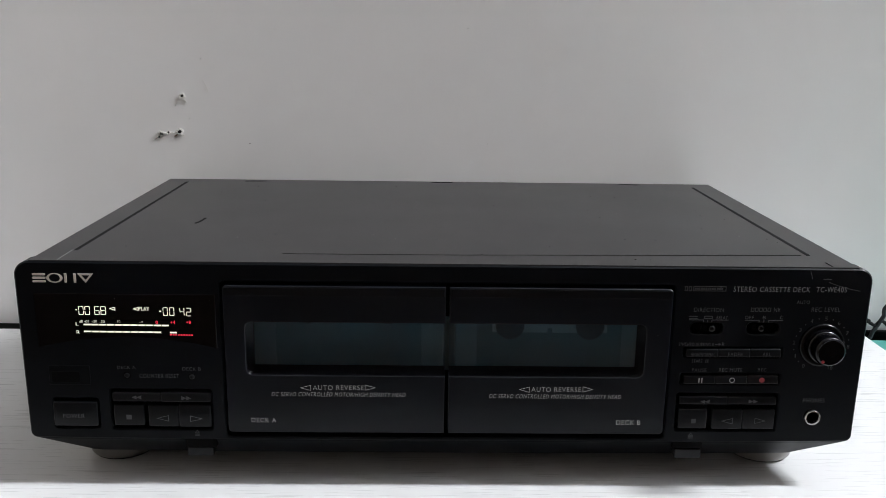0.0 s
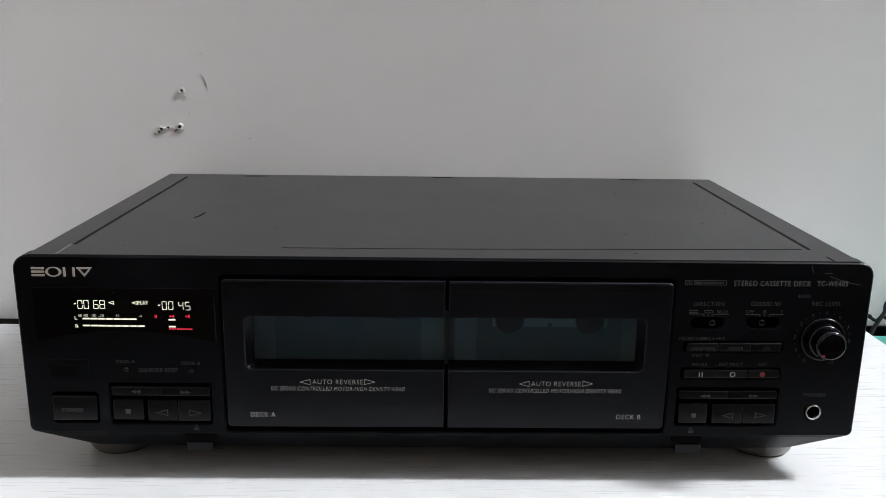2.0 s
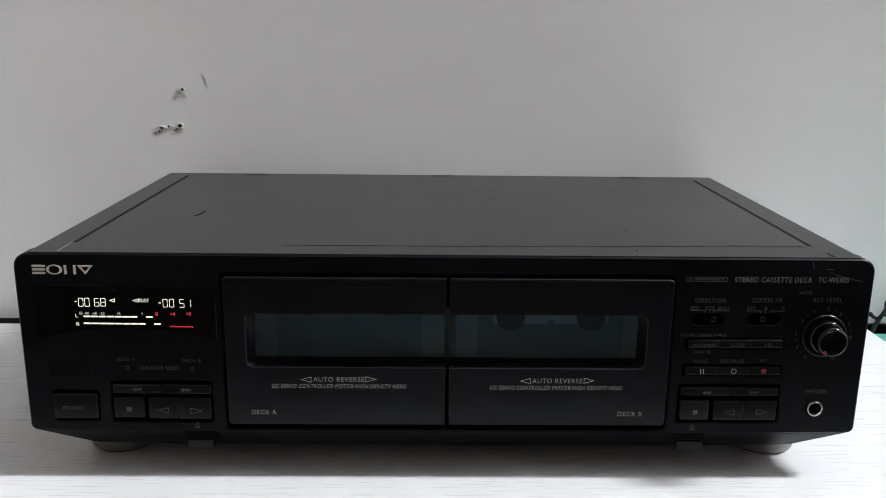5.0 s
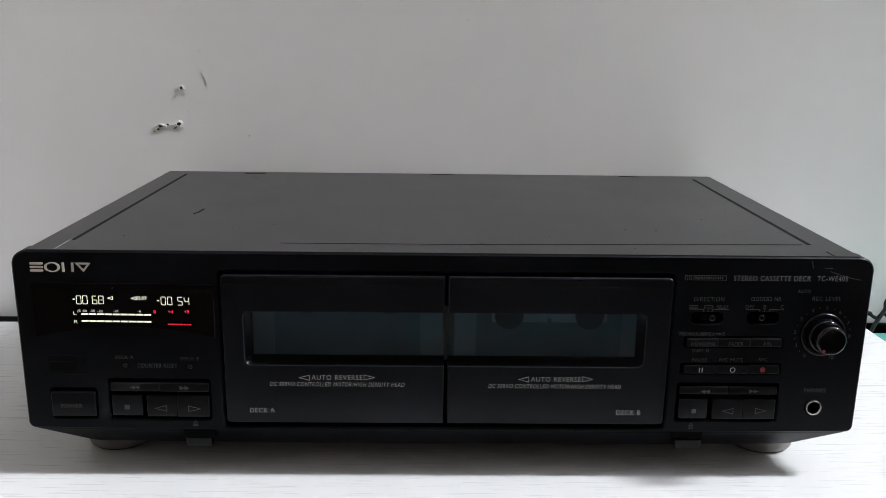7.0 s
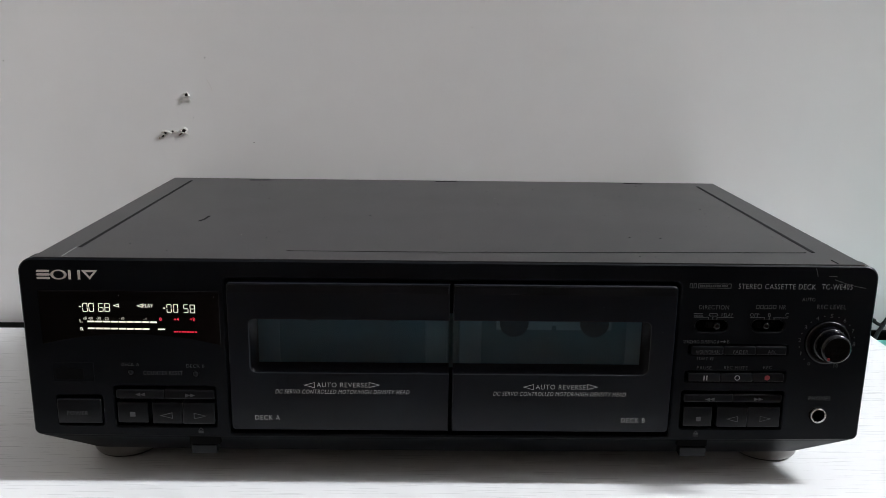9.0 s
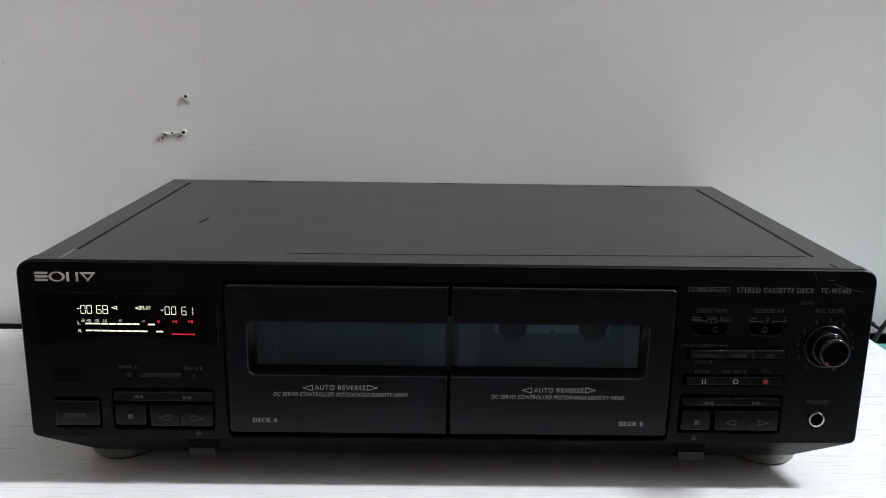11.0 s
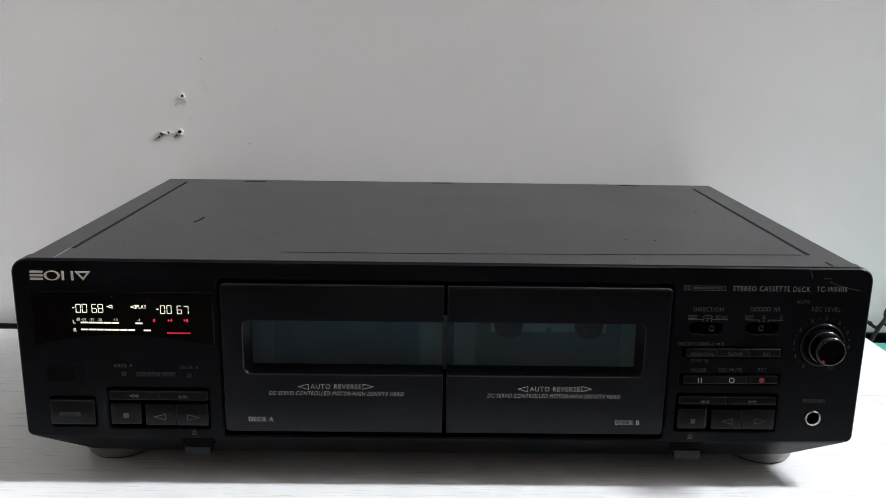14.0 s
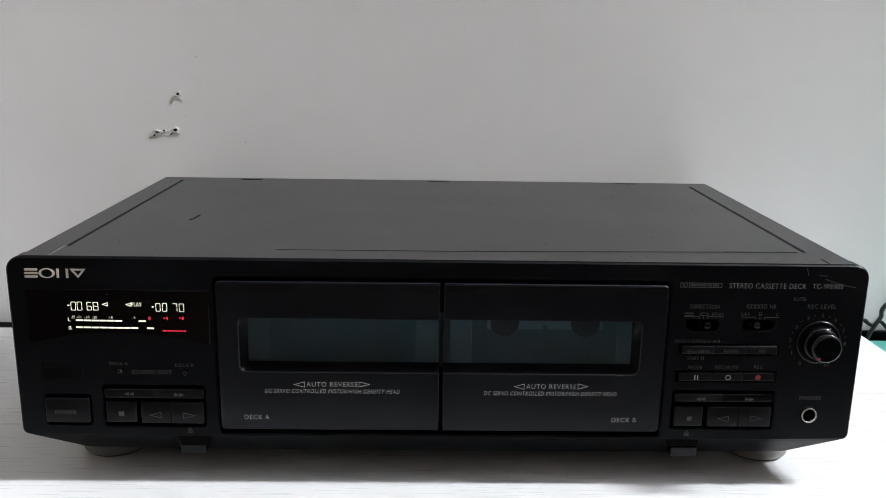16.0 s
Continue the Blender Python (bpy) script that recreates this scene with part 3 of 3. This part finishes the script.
k = key(-0.20238, 0.03353, -0.17977, 0.04667, "power_key")
letter("POWER", -0.19747, 0.03805, -0.18667, 0.04027, k, M_PRINT_DIM, KF - 0.0001)
for rew, fwd, stop, back, play, i_rew, i_fwd, i_stop, i_back, i_play in (
        ((-0.17161, 0.04737, -0.14702, 0.05198), (-0.14678, 0.04729, -0.12120, 0.05207), (-0.17145, 0.03396, -0.15582, 0.04517), (-0.15368, 0.03349, -0.13834, 0.04502), (-0.13808, 0.03338, -0.12154, 0.04502),
         (-0.16168, 0.04858, -0.15676, 0.05062), (-0.13619, 0.04820, -0.13114, 0.05039), (-0.16509, 0.03736, -0.16243, 0.03990), (-0.14971, 0.03625, -0.14337, 0.03974), (-0.13235, 0.03609, -0.12574, 0.03958)),
        ((0.12201, 0.04770, 0.14730, 0.05190), (0.14755, 0.04776, 0.17290, 0.05196), (0.12230, 0.03405, 0.13720, 0.04473), (0.13990, 0.03389, 0.15585, 0.04466), (0.15610, 0.03396, 0.17290, 0.04474),
         (0.13291, 0.04821, 0.13774, 0.05026), (0.15832, 0.04845, 0.16313, 0.05050), (0.12911, 0.03701, 0.13143, 0.03941), (0.14491, 0.03653, 0.15097, 0.04005), (0.16244, 0.03685, 0.16849, 0.04021))):
    arrows(*i_rew, True, key(*rew, tilt=0.0002))
    arrows(*i_fwd, False, key(*fwd, tilt=0.0002))
    shape([bar(*i_stop)], KF, key(*stop), M_PRINT_DIM)
    shape(outline_strips(tri(*i_back, True), 0.00030), KF, key(*back), M_PRINT_DIM)
    shape(outline_strips(tri(*i_play, False), 0.00030), KF, key(*play), M_PRINT_DIM)

# small keys for recording and dubbing
TK = -0.00084
k = key(0.12330, 0.05912, 0.13975, 0.06345, out=0.0010, tilt=0.0002)
shape([bar(0.13103, 0.05982, 0.13155, 0.06232), bar(0.13250, 0.05983, 0.13301, 0.06233)], TK, k, M_PRINT)
k = key(0.13990, 0.05922, 0.15645, 0.06355, out=0.0010, tilt=0.0002)
cx, cz = 0.14853, 0.06124
shape(outline_strips(circle(cx, cz, 0.0014, 20), 0.00032), TK, k, M_PRINT)
k = key(0.15660, 0.05932, 0.17275, 0.06366, out=0.0010, tilt=0.0002)
cx, cz = 0.16409, 0.06139
shape([circle(cx, cz, 0.0014, 20)], TK, k, M_REC)
for word, a in (("PAUSE", (0.12748, 0.06543, 0.13492, 0.06729)), ("REC MUTE", (0.14153, 0.06559, 0.15364, 0.06746)), ("REC", (0.16187, 0.06591, 0.16623, 0.06762)),
                ("START", (0.12691, 0.07054, 0.13260, 0.07223)), ("SYNCHRO DUBBING A", (0.11933, 0.07960, 0.13760, 0.08144)), ("B", (0.14183, 0.07975, 0.14297, 0.08158))):
    letter(word, *a, deck, M_PRINT_DIM)
shape([bar(0.13406, 0.07058, 0.13440, 0.07228), bar(0.13508, 0.07059, 0.13542, 0.07229)], 0.0, deck, M_PRINT_DIM)
shape([bar(0.13828, 0.08048, 0.13999, 0.08078), tri(0.14008, 0.07988, 0.14124, 0.08141, False)], 0.0, deck, M_PRINT_DIM)
for word, a, b in (("HIGH/NORMAL", (0.12370, 0.07387, 0.13998, 0.07812), (0.12600, 0.07442, 0.13836, 0.07626)), ("FADER", (0.14012, 0.07398, 0.15660, 0.07824), (0.14523, 0.07459, 0.15277, 0.07643)), ("ARL", (0.15674, 0.07410, 0.17250, 0.07836), (0.16301, 0.07475, 0.16734, 0.07660))):
    letter(word, *b, key(*a, out=0.0010, tilt=0.0002), M_PRINT_DIM, TK)

# slide switches
for slot, (kx, kz) in ((SLOT_1, (0.13560, 0.08915)), (SLOT_2, (0.16090, 0.08945))):
    sw = part("slide_switch", plate(inset(slot, 0.0003), 0.0035, 0.006, 0.0002, back=True), M_RECESS, deck)
    # sloping gloss rim of the slot
    bm = bmesh.new()
    rims = [ring(bm, inset(slot, d), y) for d, y in ((0.0, 0.0001), (0.0007, 0.0011), (0.0009, 0.0034))]
    for a, b in zip(rims, rims[1:]):
        bridge(bm, a, b)
    smooth(part("slot_rim", bm, M_GLOSS, sw), 60)
    bm = box(kx - 0.0046, 0.0012, kz - 0.0018, kx + 0.0014, 0.005, kz + 0.0018, 0.0006, 3)
    slider = part("slider", bm, M_RECESS, sw)
    smooth(part("grip", lathe([(0.0020, 0.0016), (0.0020, 0.0002), (0.0018, -0.0006), (0.0014, -0.0011), (0.0009, -0.0014), (0.0004, -0.0015)], kx, kz, 24), M_SLIDER, slider), 50)
letter("DIRECTION", 0.12577, 0.09801, 0.14095, 0.10026, deck, M_PRINT_DIM)
# five plain frames drawn in place of a printed word
shape([q for i in range(5) for q in outline_strips(bar(0.15482 + 0.00214 * i, 0.09838 + 0.00002 * i, 0.15652 + 0.00214 * i, 0.10046 + 0.00002 * i), 0.0003)], 0.0, deck, M_PRINT_FAINT, "word_frames")
letter("NR", 0.16663, 0.09838, 0.17000, 0.10058, deck, M_PRINT_DIM)
letter("RELAY", 0.13763, 0.09417, 0.14337, 0.09598, deck, M_PRINT_DIM)
letter("OFF", 0.15219, 0.09432, 0.15662, 0.09613, deck, M_PRINT_DIM)
letter("B", 0.16142, 0.09440, 0.16282, 0.09621, deck, M_PRINT_DIM)
letter("C", 0.17022, 0.09450, 0.17176, 0.09630, deck, M_PRINT_DIM)
shape([bar(0.12350, 0.09416, 0.12807, 0.09461), bar(0.12340, 0.09537, 0.12796, 0.09582), *outline_strips(rr(0.13113, 0.09425, 0.13573, 0.09590, 0.0007, 3), 0.0003)], 0.0, deck, M_PRINT_DIM)
for x0, x1, ticks in ((0.12356, 0.14374, (0.13108, 0.13324, 0.13540)), (0.15239, 0.17188, (0.15964, 0.16209, 0.16454))):
    z = 0.09375
    shape([bar(x0, z - 0.00016, ticks[0], z + 0.00016), bar(ticks[2], z - 0.00016, x1, z + 0.00016)] + [bar(t - 0.0002, z - 0.0013, t + 0.0002, z + 0.00014) for t in ticks], 0.0, deck, M_PRINT_DIM)

# title line
shape([*outline_strips(bar(0.12012, 0.10906, 0.12163, 0.11158), 0.0003), *outline_strips(bar(0.12212, 0.10909, 0.12362, 0.11160), 0.0003), *outline_strips(bar(0.12442, 0.10905, 0.14119, 0.11157), 0.0003),
       *[bar(0.12520 + a, 0.10976, 0.12520 + a + w, 0.11084) for a, w in ((0, 0.00075), (0.00095, 0.00075), (0.0019, 0.00075), (0.0030, 0.0009), (0.0043, 0.0007), (0.0055, 0.0007), (0.0066, 0.0007), (0.0077, 0.0006), (0.0088, 0.0007), (0.0099, 0.0007), (0.0113, 0.0007), (0.0124, 0.0007), (0.0135, 0.0007))]], 0.0, deck, M_PRINT_DIM, "maker_mark")
letter("STEREO CASSETTE DECK", 0.14490, 0.10896, 0.18397, 0.11162, deck, M_PRINT_MID)
letter("TC-WE405", 0.18714, 0.10908, 0.20262, 0.11172, deck, M_PRINT_MID)
for pts in ([(0.19022, 0.11591), (0.19424, 0.11581)], [(0.19329, 0.11417), (0.19899, 0.11216), (0.20433, 0.11073), (0.20963, 0.10975)], [(0.18316, 0.11995), (0.18397, 0.11790), (0.18450, 0.11584)]):
    shape(line_strip(pts, 0.0003), 0.0, deck, M_PRINT_DIM, "scratch", 0.00006)

# dust and lint on the front
for x, z, w in ((-0.11902, 0.10241, 0.0004), (-0.16632, 0.10278, 0.0005), (0.07718, 0.09890, 0.0004), (0.10799, 0.08565, 0.0004), (-0.00386, 0.11151, 0.0004), (0.05976, 0.10378, 0.0003)):
    shape([circle(x, z, w / 2, 7)], -0.0010, deck, M_PRINT_DIM, "dust_speck", 0.0003)

# record level knob
KX, KZ = 0.19311, 0.08088
letter("AUTO", 0.17798, 0.10273, 0.18453, 0.10452, deck, M_PRINT_DIM)
letter("REC LEVEL", 0.18594, 0.09865, 0.20067, 0.10091, deck, M_PRINT_DIM)
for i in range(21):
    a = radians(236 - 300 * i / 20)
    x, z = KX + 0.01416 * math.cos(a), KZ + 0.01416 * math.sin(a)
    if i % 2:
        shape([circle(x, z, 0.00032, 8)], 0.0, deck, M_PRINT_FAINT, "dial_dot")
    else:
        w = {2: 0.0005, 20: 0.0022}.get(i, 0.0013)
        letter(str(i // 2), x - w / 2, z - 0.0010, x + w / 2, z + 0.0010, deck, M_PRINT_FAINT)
knob = smooth(part("level_knob", lathe([(0.0094, 0.0), (0.0092, -0.0022), (0.0090, -0.0026), (0.0089, -0.0042), (0.0087, -0.0049), (0.0083, -0.0054), (0.0079, -0.0056), (0.0079, -0.0060), (0.0079, -0.0098), (0.0077, -0.0107), (0.0072, -0.0114), (0.0066, -0.0118), (0.0062, -0.0116)], KX, KZ, 64), M_KNOB, deck, "round gloss black dial knob"), 30)
part("knob_face", lathe([(0.0061, -0.0110), (0.0061, -0.0118), (0.0030, -0.0117)], KX, KZ, 48), M_COLLAR, knob)
smooth(part("knob_collar", lathe([(0.0117, 0.0), (0.0117, -0.0008), (0.0116, -0.0014), (0.0112, -0.0019), (0.0106, -0.0022), (0.0094, -0.0022), (0.0080, -0.0020)], KX, KZ, 64), M_COLLAR, knob), 30)
shape([circle(KX - 0.0038, KZ - 0.0050, 0.0008, 16)], -0.0118, knob, M_REC, "red_pointer", 0.0003)

# headphone socket
letter("PHONES", 0.18732, 0.04875, 0.19875, 0.05097, deck, M_PRINT_DIM)
jack = smooth(part("headphone_socket", lathe([(0.0043, 0.0005), (0.0043, -0.0010), (0.0040, -0.0015), (0.0034, -0.0015), (0.0031, -0.0010), (0.0031, 0.009)], JACK_X, JACK_Z, 40), M_STEEL, deck, "nickel-plated headphone socket ring"), 50)
part("socket_lining", lathe([(0.00305, 0.0006), (0.0030, 0.009), (0.0029, 0.010)], JACK_X, JACK_Z, 24), M_RECESS, jack)

# eject levers in the chin
for ex, ez, slot, lever in ((-0.12934, 0.02940, (-0.13597, 0.02099, -0.11986, 0.02532), (-0.13594, 0.01614, -0.12241, 0.02111)), (0.12974, 0.02944, (0.12081, 0.02159, 0.13660, 0.02595), (0.12334, 0.01606, 0.13730, 0.02140))):
    shape([*outline_strips([(ex - 0.0014, ez - 0.0001), (ex + 0.0014, ez - 0.0001), (ex, ez + 0.0017)], 0.00028), bar(ex - 0.0013, ez - 0.0009, ex + 0.0013, ez - 0.0005), bar(ex - 0.0013, ez - 0.0016, ex + 0.0013, ez - 0.0012)], 0.0, deck, M_PRINT_DIM)
    x0, z0, x1, z1 = slot
    # solid black block, so the darkness of the slot is in its colour
    part("eject_slot", box(x0, 0.0008, z0, x1, 0.013, z1 + 0.0006, 0.0004), M_RECESS, deck)
    x0, z0, x1, z1 = lever
    part("eject_lever", box(x0, 0.0035, z0 - 0.0017, x1, 0.013, z1 - 0.0017, 0.0006), M_KEY, deck)

# ---- doors ----
GAP = (-0.00056, 0.00146)
WZ1 = 0.09028                        # upper edge of the window glass
LZ0 = 0.06226                        # lower lip of the window recess
DZ0, DZ1 = 0.03038, 0.11006
DEEP = 0.0055      # the recess slopes in to the glass
SLOPE = 0.0033


def door(x_out, x_in, lip_out, words, name_box, name):
    """One cassette door: a C-shaped plate round a sunk smoked window that is open towards the other door."""
    s = 1 if x_in > x_out else -1
    r = 0.0022
    lip = [(x_in, WZ1 + 0.0006)] + [(lip_out + s * (0.003 - 0.003 * math.sin(radians(a))), WZ1 + 0.0006 - 0.003 + 0.003 * math.cos(radians(a))) for a in range(0, 91, 15)]
    lip += [(lip_out + s * (0.0035 - 0.0035 * math.cos(radians(a))), LZ0 + 0.0035 - 0.0035 * math.sin(radians(a))) for a in range(0, 91, 6)] + [(x_in, LZ0)]
    corner = rr(min(x_out, x_in), DZ0, max(x_out, x_in), DZ1, n=4, radii=(r, 0.0003, 0.0003, r) if s > 0 else (0.0003, r, r, 0.0003))
    # walk the outer rim, and break it at the inner side for the window
    low = [p for p in corner if p[1] < (DZ0 + DZ1) / 2]
    high = [p for p in corner if p[1] >= (DZ0 + DZ1) / 2]
    loop = low + lip[::-1] + high if s > 0 else low + high + lip
    d = part("door", plate(loop, -0.0010, 0.006, 0.0004), M_DOOR, deck, "black plastic cassette door with a smoked window")
    part("top_bevel", box(x_out + s * 0.001, -0.0013, 0.10505, x_in - s * 0.0006, 0.002, DZ1 - 0.0009, 0.0002), M_KEY, d)
    # sloping bezel of the window recess
    bm = bmesh.new()
    n = len(lip)
    clamp = (lambda x: max(x, lip_out + SLOPE)) if s > 0 else (lambda x: min(x, lip_out - SLOPE))
    inner = [(clamp(x), min(max(z, LZ0 + SLOPE), WZ1 + 0.0002)) for x, z in lip]
    mid = [((x + 9 * u) / 10, (z + 9 * w) / 10) for (x, z), (u, w) in zip(lip, inner)]
    rims = [[bm.verts.new((x, y, z)) for x, z in row] for row, y in ((lip, -0.0006), (mid, DEEP * 0.72), (inner, DEEP + 0.0003))]
    for a, b in zip(rims, rims[1:]):
        for i in range(n - 1):
            bm.faces.new((a[i], a[i + 1], b[i + 1], b[i]))
    smooth(part("window_bezel", bm, M_BEZEL, d, "gloss black sloping bezel"), 18)
    pane = part("window_pane", box(lip_out + s * 0.0028, DEEP, LZ0 + 0.0028, x_in, DEEP + 0.0012, WZ1 + 0.0004), M_GLASS, d, "smoked blue-grey window pane")
    pane.visible_shadow = False
    (t1, t2, a1, a2) = words
    letter("AUTO REVERSE", *t1, d, M_PRINT, -0.0010)
    letter("DC SERVO CONTROLLED MOTOR/HIGH DENSITY HEAD", *t2, d, M_PRINT, -0.0010, shear=0.25)
    shape(outline_strips(tri(*a1, True), 0.00028), -0.0010, d, M_PRINT)
    shape(outline_strips(tri(*a2, False), 0.00028), -0.0010, d, M_PRINT)
    letter(name, *name_box, d, M_PRINT, -0.0010)
    return d


door(-0.11269, GAP[0], -0.10210, ((-0.06842, 0.05448, -0.04234, 0.05698), (-0.08976, 0.05085, -0.02071, 0.05305), (-0.07511, 0.05388, -0.06940, 0.05713), (-0.04166, 0.05421, -0.03589, 0.05745)), (-0.10062, 0.03609, -0.08795, 0.03857), "DECK A")
door(0.11447, GAP[1], 0.10211, ((0.04447, 0.05419, 0.07017, 0.05672), (0.02260, 0.05047, 0.09129, 0.05267), (0.03793, 0.05365, 0.04348, 0.05697), (0.07103, 0.05397, 0.07650, 0.05729)), (0.08971, 0.03590, 0.10229, 0.03839), "DECK B")
part("door_well", box(-0.11082, 0.0085, DZ0 + 0.001, 0.11273, 0.0095, LZ0 - 0.0005), M_RECESS, deck)
part("door_well", box(-0.11082, 0.0085, WZ1 + 0.0015, 0.11273, 0.0095, DZ1 - 0.001), M_RECESS, deck)
part("tape_holder", box(-0.11082, 0.0290, DZ0, 0.11273, 0.0300, DZ1), M_SHELL_LIGHT, deck, "blue-grey plastic back of the tape bay")

# ---- cassettes behind the windows ----
hubs = []


def cassette(cx, hub_z, label, pale):
    c = thing("cassette", label, "cassette", "cassettes in the deck")
    c.location = (cx, 0.0175, hub_z)
    part("shell", box(-0.0502, 0.0, -0.045, 0.0502, 0.0100, 0.019, 0.0006), M_SHELL, c)
    for s in (-1, 1):
        part("edge_panel", box(s * 0.0385, -0.0006, -0.040, s * 0.0500, 0.0008, 0.018, 0.0003), M_SHELL_LIGHT if pale else M_SHELL_MID, c)
    if pale:
        part("tape_window", box(-0.0305, -0.0004, -0.0040, 0.0305, 0.0008, 0.010, 0.0002), M_STRIP, c, "pale clear strip between the reels")
        part("centre_mark", box(-0.0012, -0.0007, -0.0050, 0.0012, 0.0008, -0.0015, 0.0002), M_SHELL, c)
    for s in (-1, 1):
        hub = part("hub", lathe([(0.0076, 0.0), (0.0076, -0.0008), (0.0072, -0.0011), (0.0030, -0.0012)], 0, 0, 40), M_TAPE, c, "dark toothed reel hub")
        for i in range(6):
            bm = box(-0.0005, -0.0014, 0.0020, 0.0005, -0.0006, 0.0040, 0.0001, 1)
            bmesh.ops.transform(bm, verts=bm.verts, matrix=pose(0, 0, 0, 0, 60 * i, 0))
            part("tooth", bm, M_TAPE, hub)
        hub.location = (s * 0.02125, -0.0004, 0.0)
        hubs.append(hub)
    return c


cassette(-0.05138, 0.09217, "dark smoky cassette behind a tape deck door window", False)
cb = cassette(0.05521, 0.08425, "blue-grey cassette seen through the smoked window", True)

# ---- cables and bin beside the table ----
tagged(part("power_cable", tube(curve_points([(0.120, 0.2515, 0.05), (0.26, 0.2515, 0.030), (0.34445, 0.2515, 0.01151), (0.35227, 0.2515, 0.00867), (0.35831, 0.2515, 0.00533), (0.37136, 0.2515, 0.00205), (0.42, 0.2515, -0.08)]), 0.0014), M_CABLE, None), "black cable running out behind the deck", "cable")
tagged(part("signal_cable", tube(curve_points([(0.440, 0.2515, 0.065), (0.37249, 0.2515, 0.02726), (0.36436, 0.2515, 0.01220), (0.35990, 0.2515, 0.00388), (0.35635, 0.2515, -0.00447), (0.35396, 0.2515, -0.02176), (0.345, 0.2515, -0.15), (0.36, 0.2515, -0.70)]), 0.0017), M_CABLE_GREY, None), "dark grey cable hanging down behind the table", "cable")
bin_ = thing("storage_bin", "teal green plastic bin standing on the floor beside the table", "storage bin")
part("body", box(0.352, 0.05, FLOOR_Z, 0.62, 0.2525, -0.007, 0.004), M_TEAL, bin_)


# ---- motion ----
# seconds, then for the left and right channel the number of lit bars and the held peak bar (-1: none)
LEVELS = [
    (0.0, 11, -1, 10, 11), (0.5, 12, -1, 10, 11), (1.0, 7, 11, 8, 11), (1.5, 8, 11, 8, 11), (2.0, 7, 11, 8, 11), (2.5, 6, 11, 7, 11),
    (3.0, 8, -1, 9, -1), (3.5, 8, -1, 9, -1), (4.0, 8, -1, 9, -1), (4.5, 9, -1, 8, 9), (5.0, 7, 8, 8, 9), (5.5, 8, -1, 9, -1), (6.0, 7, 8, 8, -1),
    (6.5, 6, 8, 7, 8), (7.0, 9, -1, 9, -1), (7.5, 8, -1, 8, 9), (8.0, 8, -1, 7, 9), (8.5, 9, -1, 8, 9), (9.0, 9, -1, 8, 9), (9.5, 8, -1, 8, -1),
    (10.0, 7, 8, 9, -1), (10.5, 8, -1, 8, 9), (11.0, 7, 8, 8, 9), (11.5, 5, 8, 6, 9), (12.0, 5, 6, 6, 9), (12.5, 8, -1, 8, -1), (13.0, 6, 7, 9, -1),
    (13.5, 8, -1, 9, -1), (14.0, 5, 7, 7, 8), (14.5, 9, -1, 9, -1), (15.0, 9, -1, 9, -1), (15.5, 9, -1, 9, -1), (16.0, 6, 8, 8, 9),
]
# switching off is shown by sinking the glowing piece into the black plate
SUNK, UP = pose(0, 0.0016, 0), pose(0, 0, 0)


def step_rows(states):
    """Rows for walk() from (seconds, lit) states: unlit pieces sink into the plate, in a quick step at each change."""
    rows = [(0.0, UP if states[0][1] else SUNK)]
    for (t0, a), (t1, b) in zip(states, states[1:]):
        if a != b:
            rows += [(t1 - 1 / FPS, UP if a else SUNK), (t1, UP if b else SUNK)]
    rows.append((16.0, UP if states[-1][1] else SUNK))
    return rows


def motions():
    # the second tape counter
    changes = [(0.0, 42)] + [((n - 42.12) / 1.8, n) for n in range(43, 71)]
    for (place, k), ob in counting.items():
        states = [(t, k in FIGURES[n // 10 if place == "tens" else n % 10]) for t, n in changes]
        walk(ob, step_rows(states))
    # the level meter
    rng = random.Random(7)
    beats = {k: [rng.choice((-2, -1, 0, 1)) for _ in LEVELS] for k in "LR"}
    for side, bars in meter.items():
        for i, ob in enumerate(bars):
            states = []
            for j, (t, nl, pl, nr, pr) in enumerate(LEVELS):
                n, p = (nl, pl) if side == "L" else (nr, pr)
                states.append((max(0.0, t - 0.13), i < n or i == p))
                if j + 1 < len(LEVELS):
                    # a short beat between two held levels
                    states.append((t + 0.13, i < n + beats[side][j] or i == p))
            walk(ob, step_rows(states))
    # the reels of the playing cassette
    for hub, rate in zip(hubs[2:], (38.0, 52.0)):
        place = hub.location.copy()
        walk(hub, [(t * 0.5, pose(*place, 0, rate * t * 0.5, 0)) for t in range(33)])


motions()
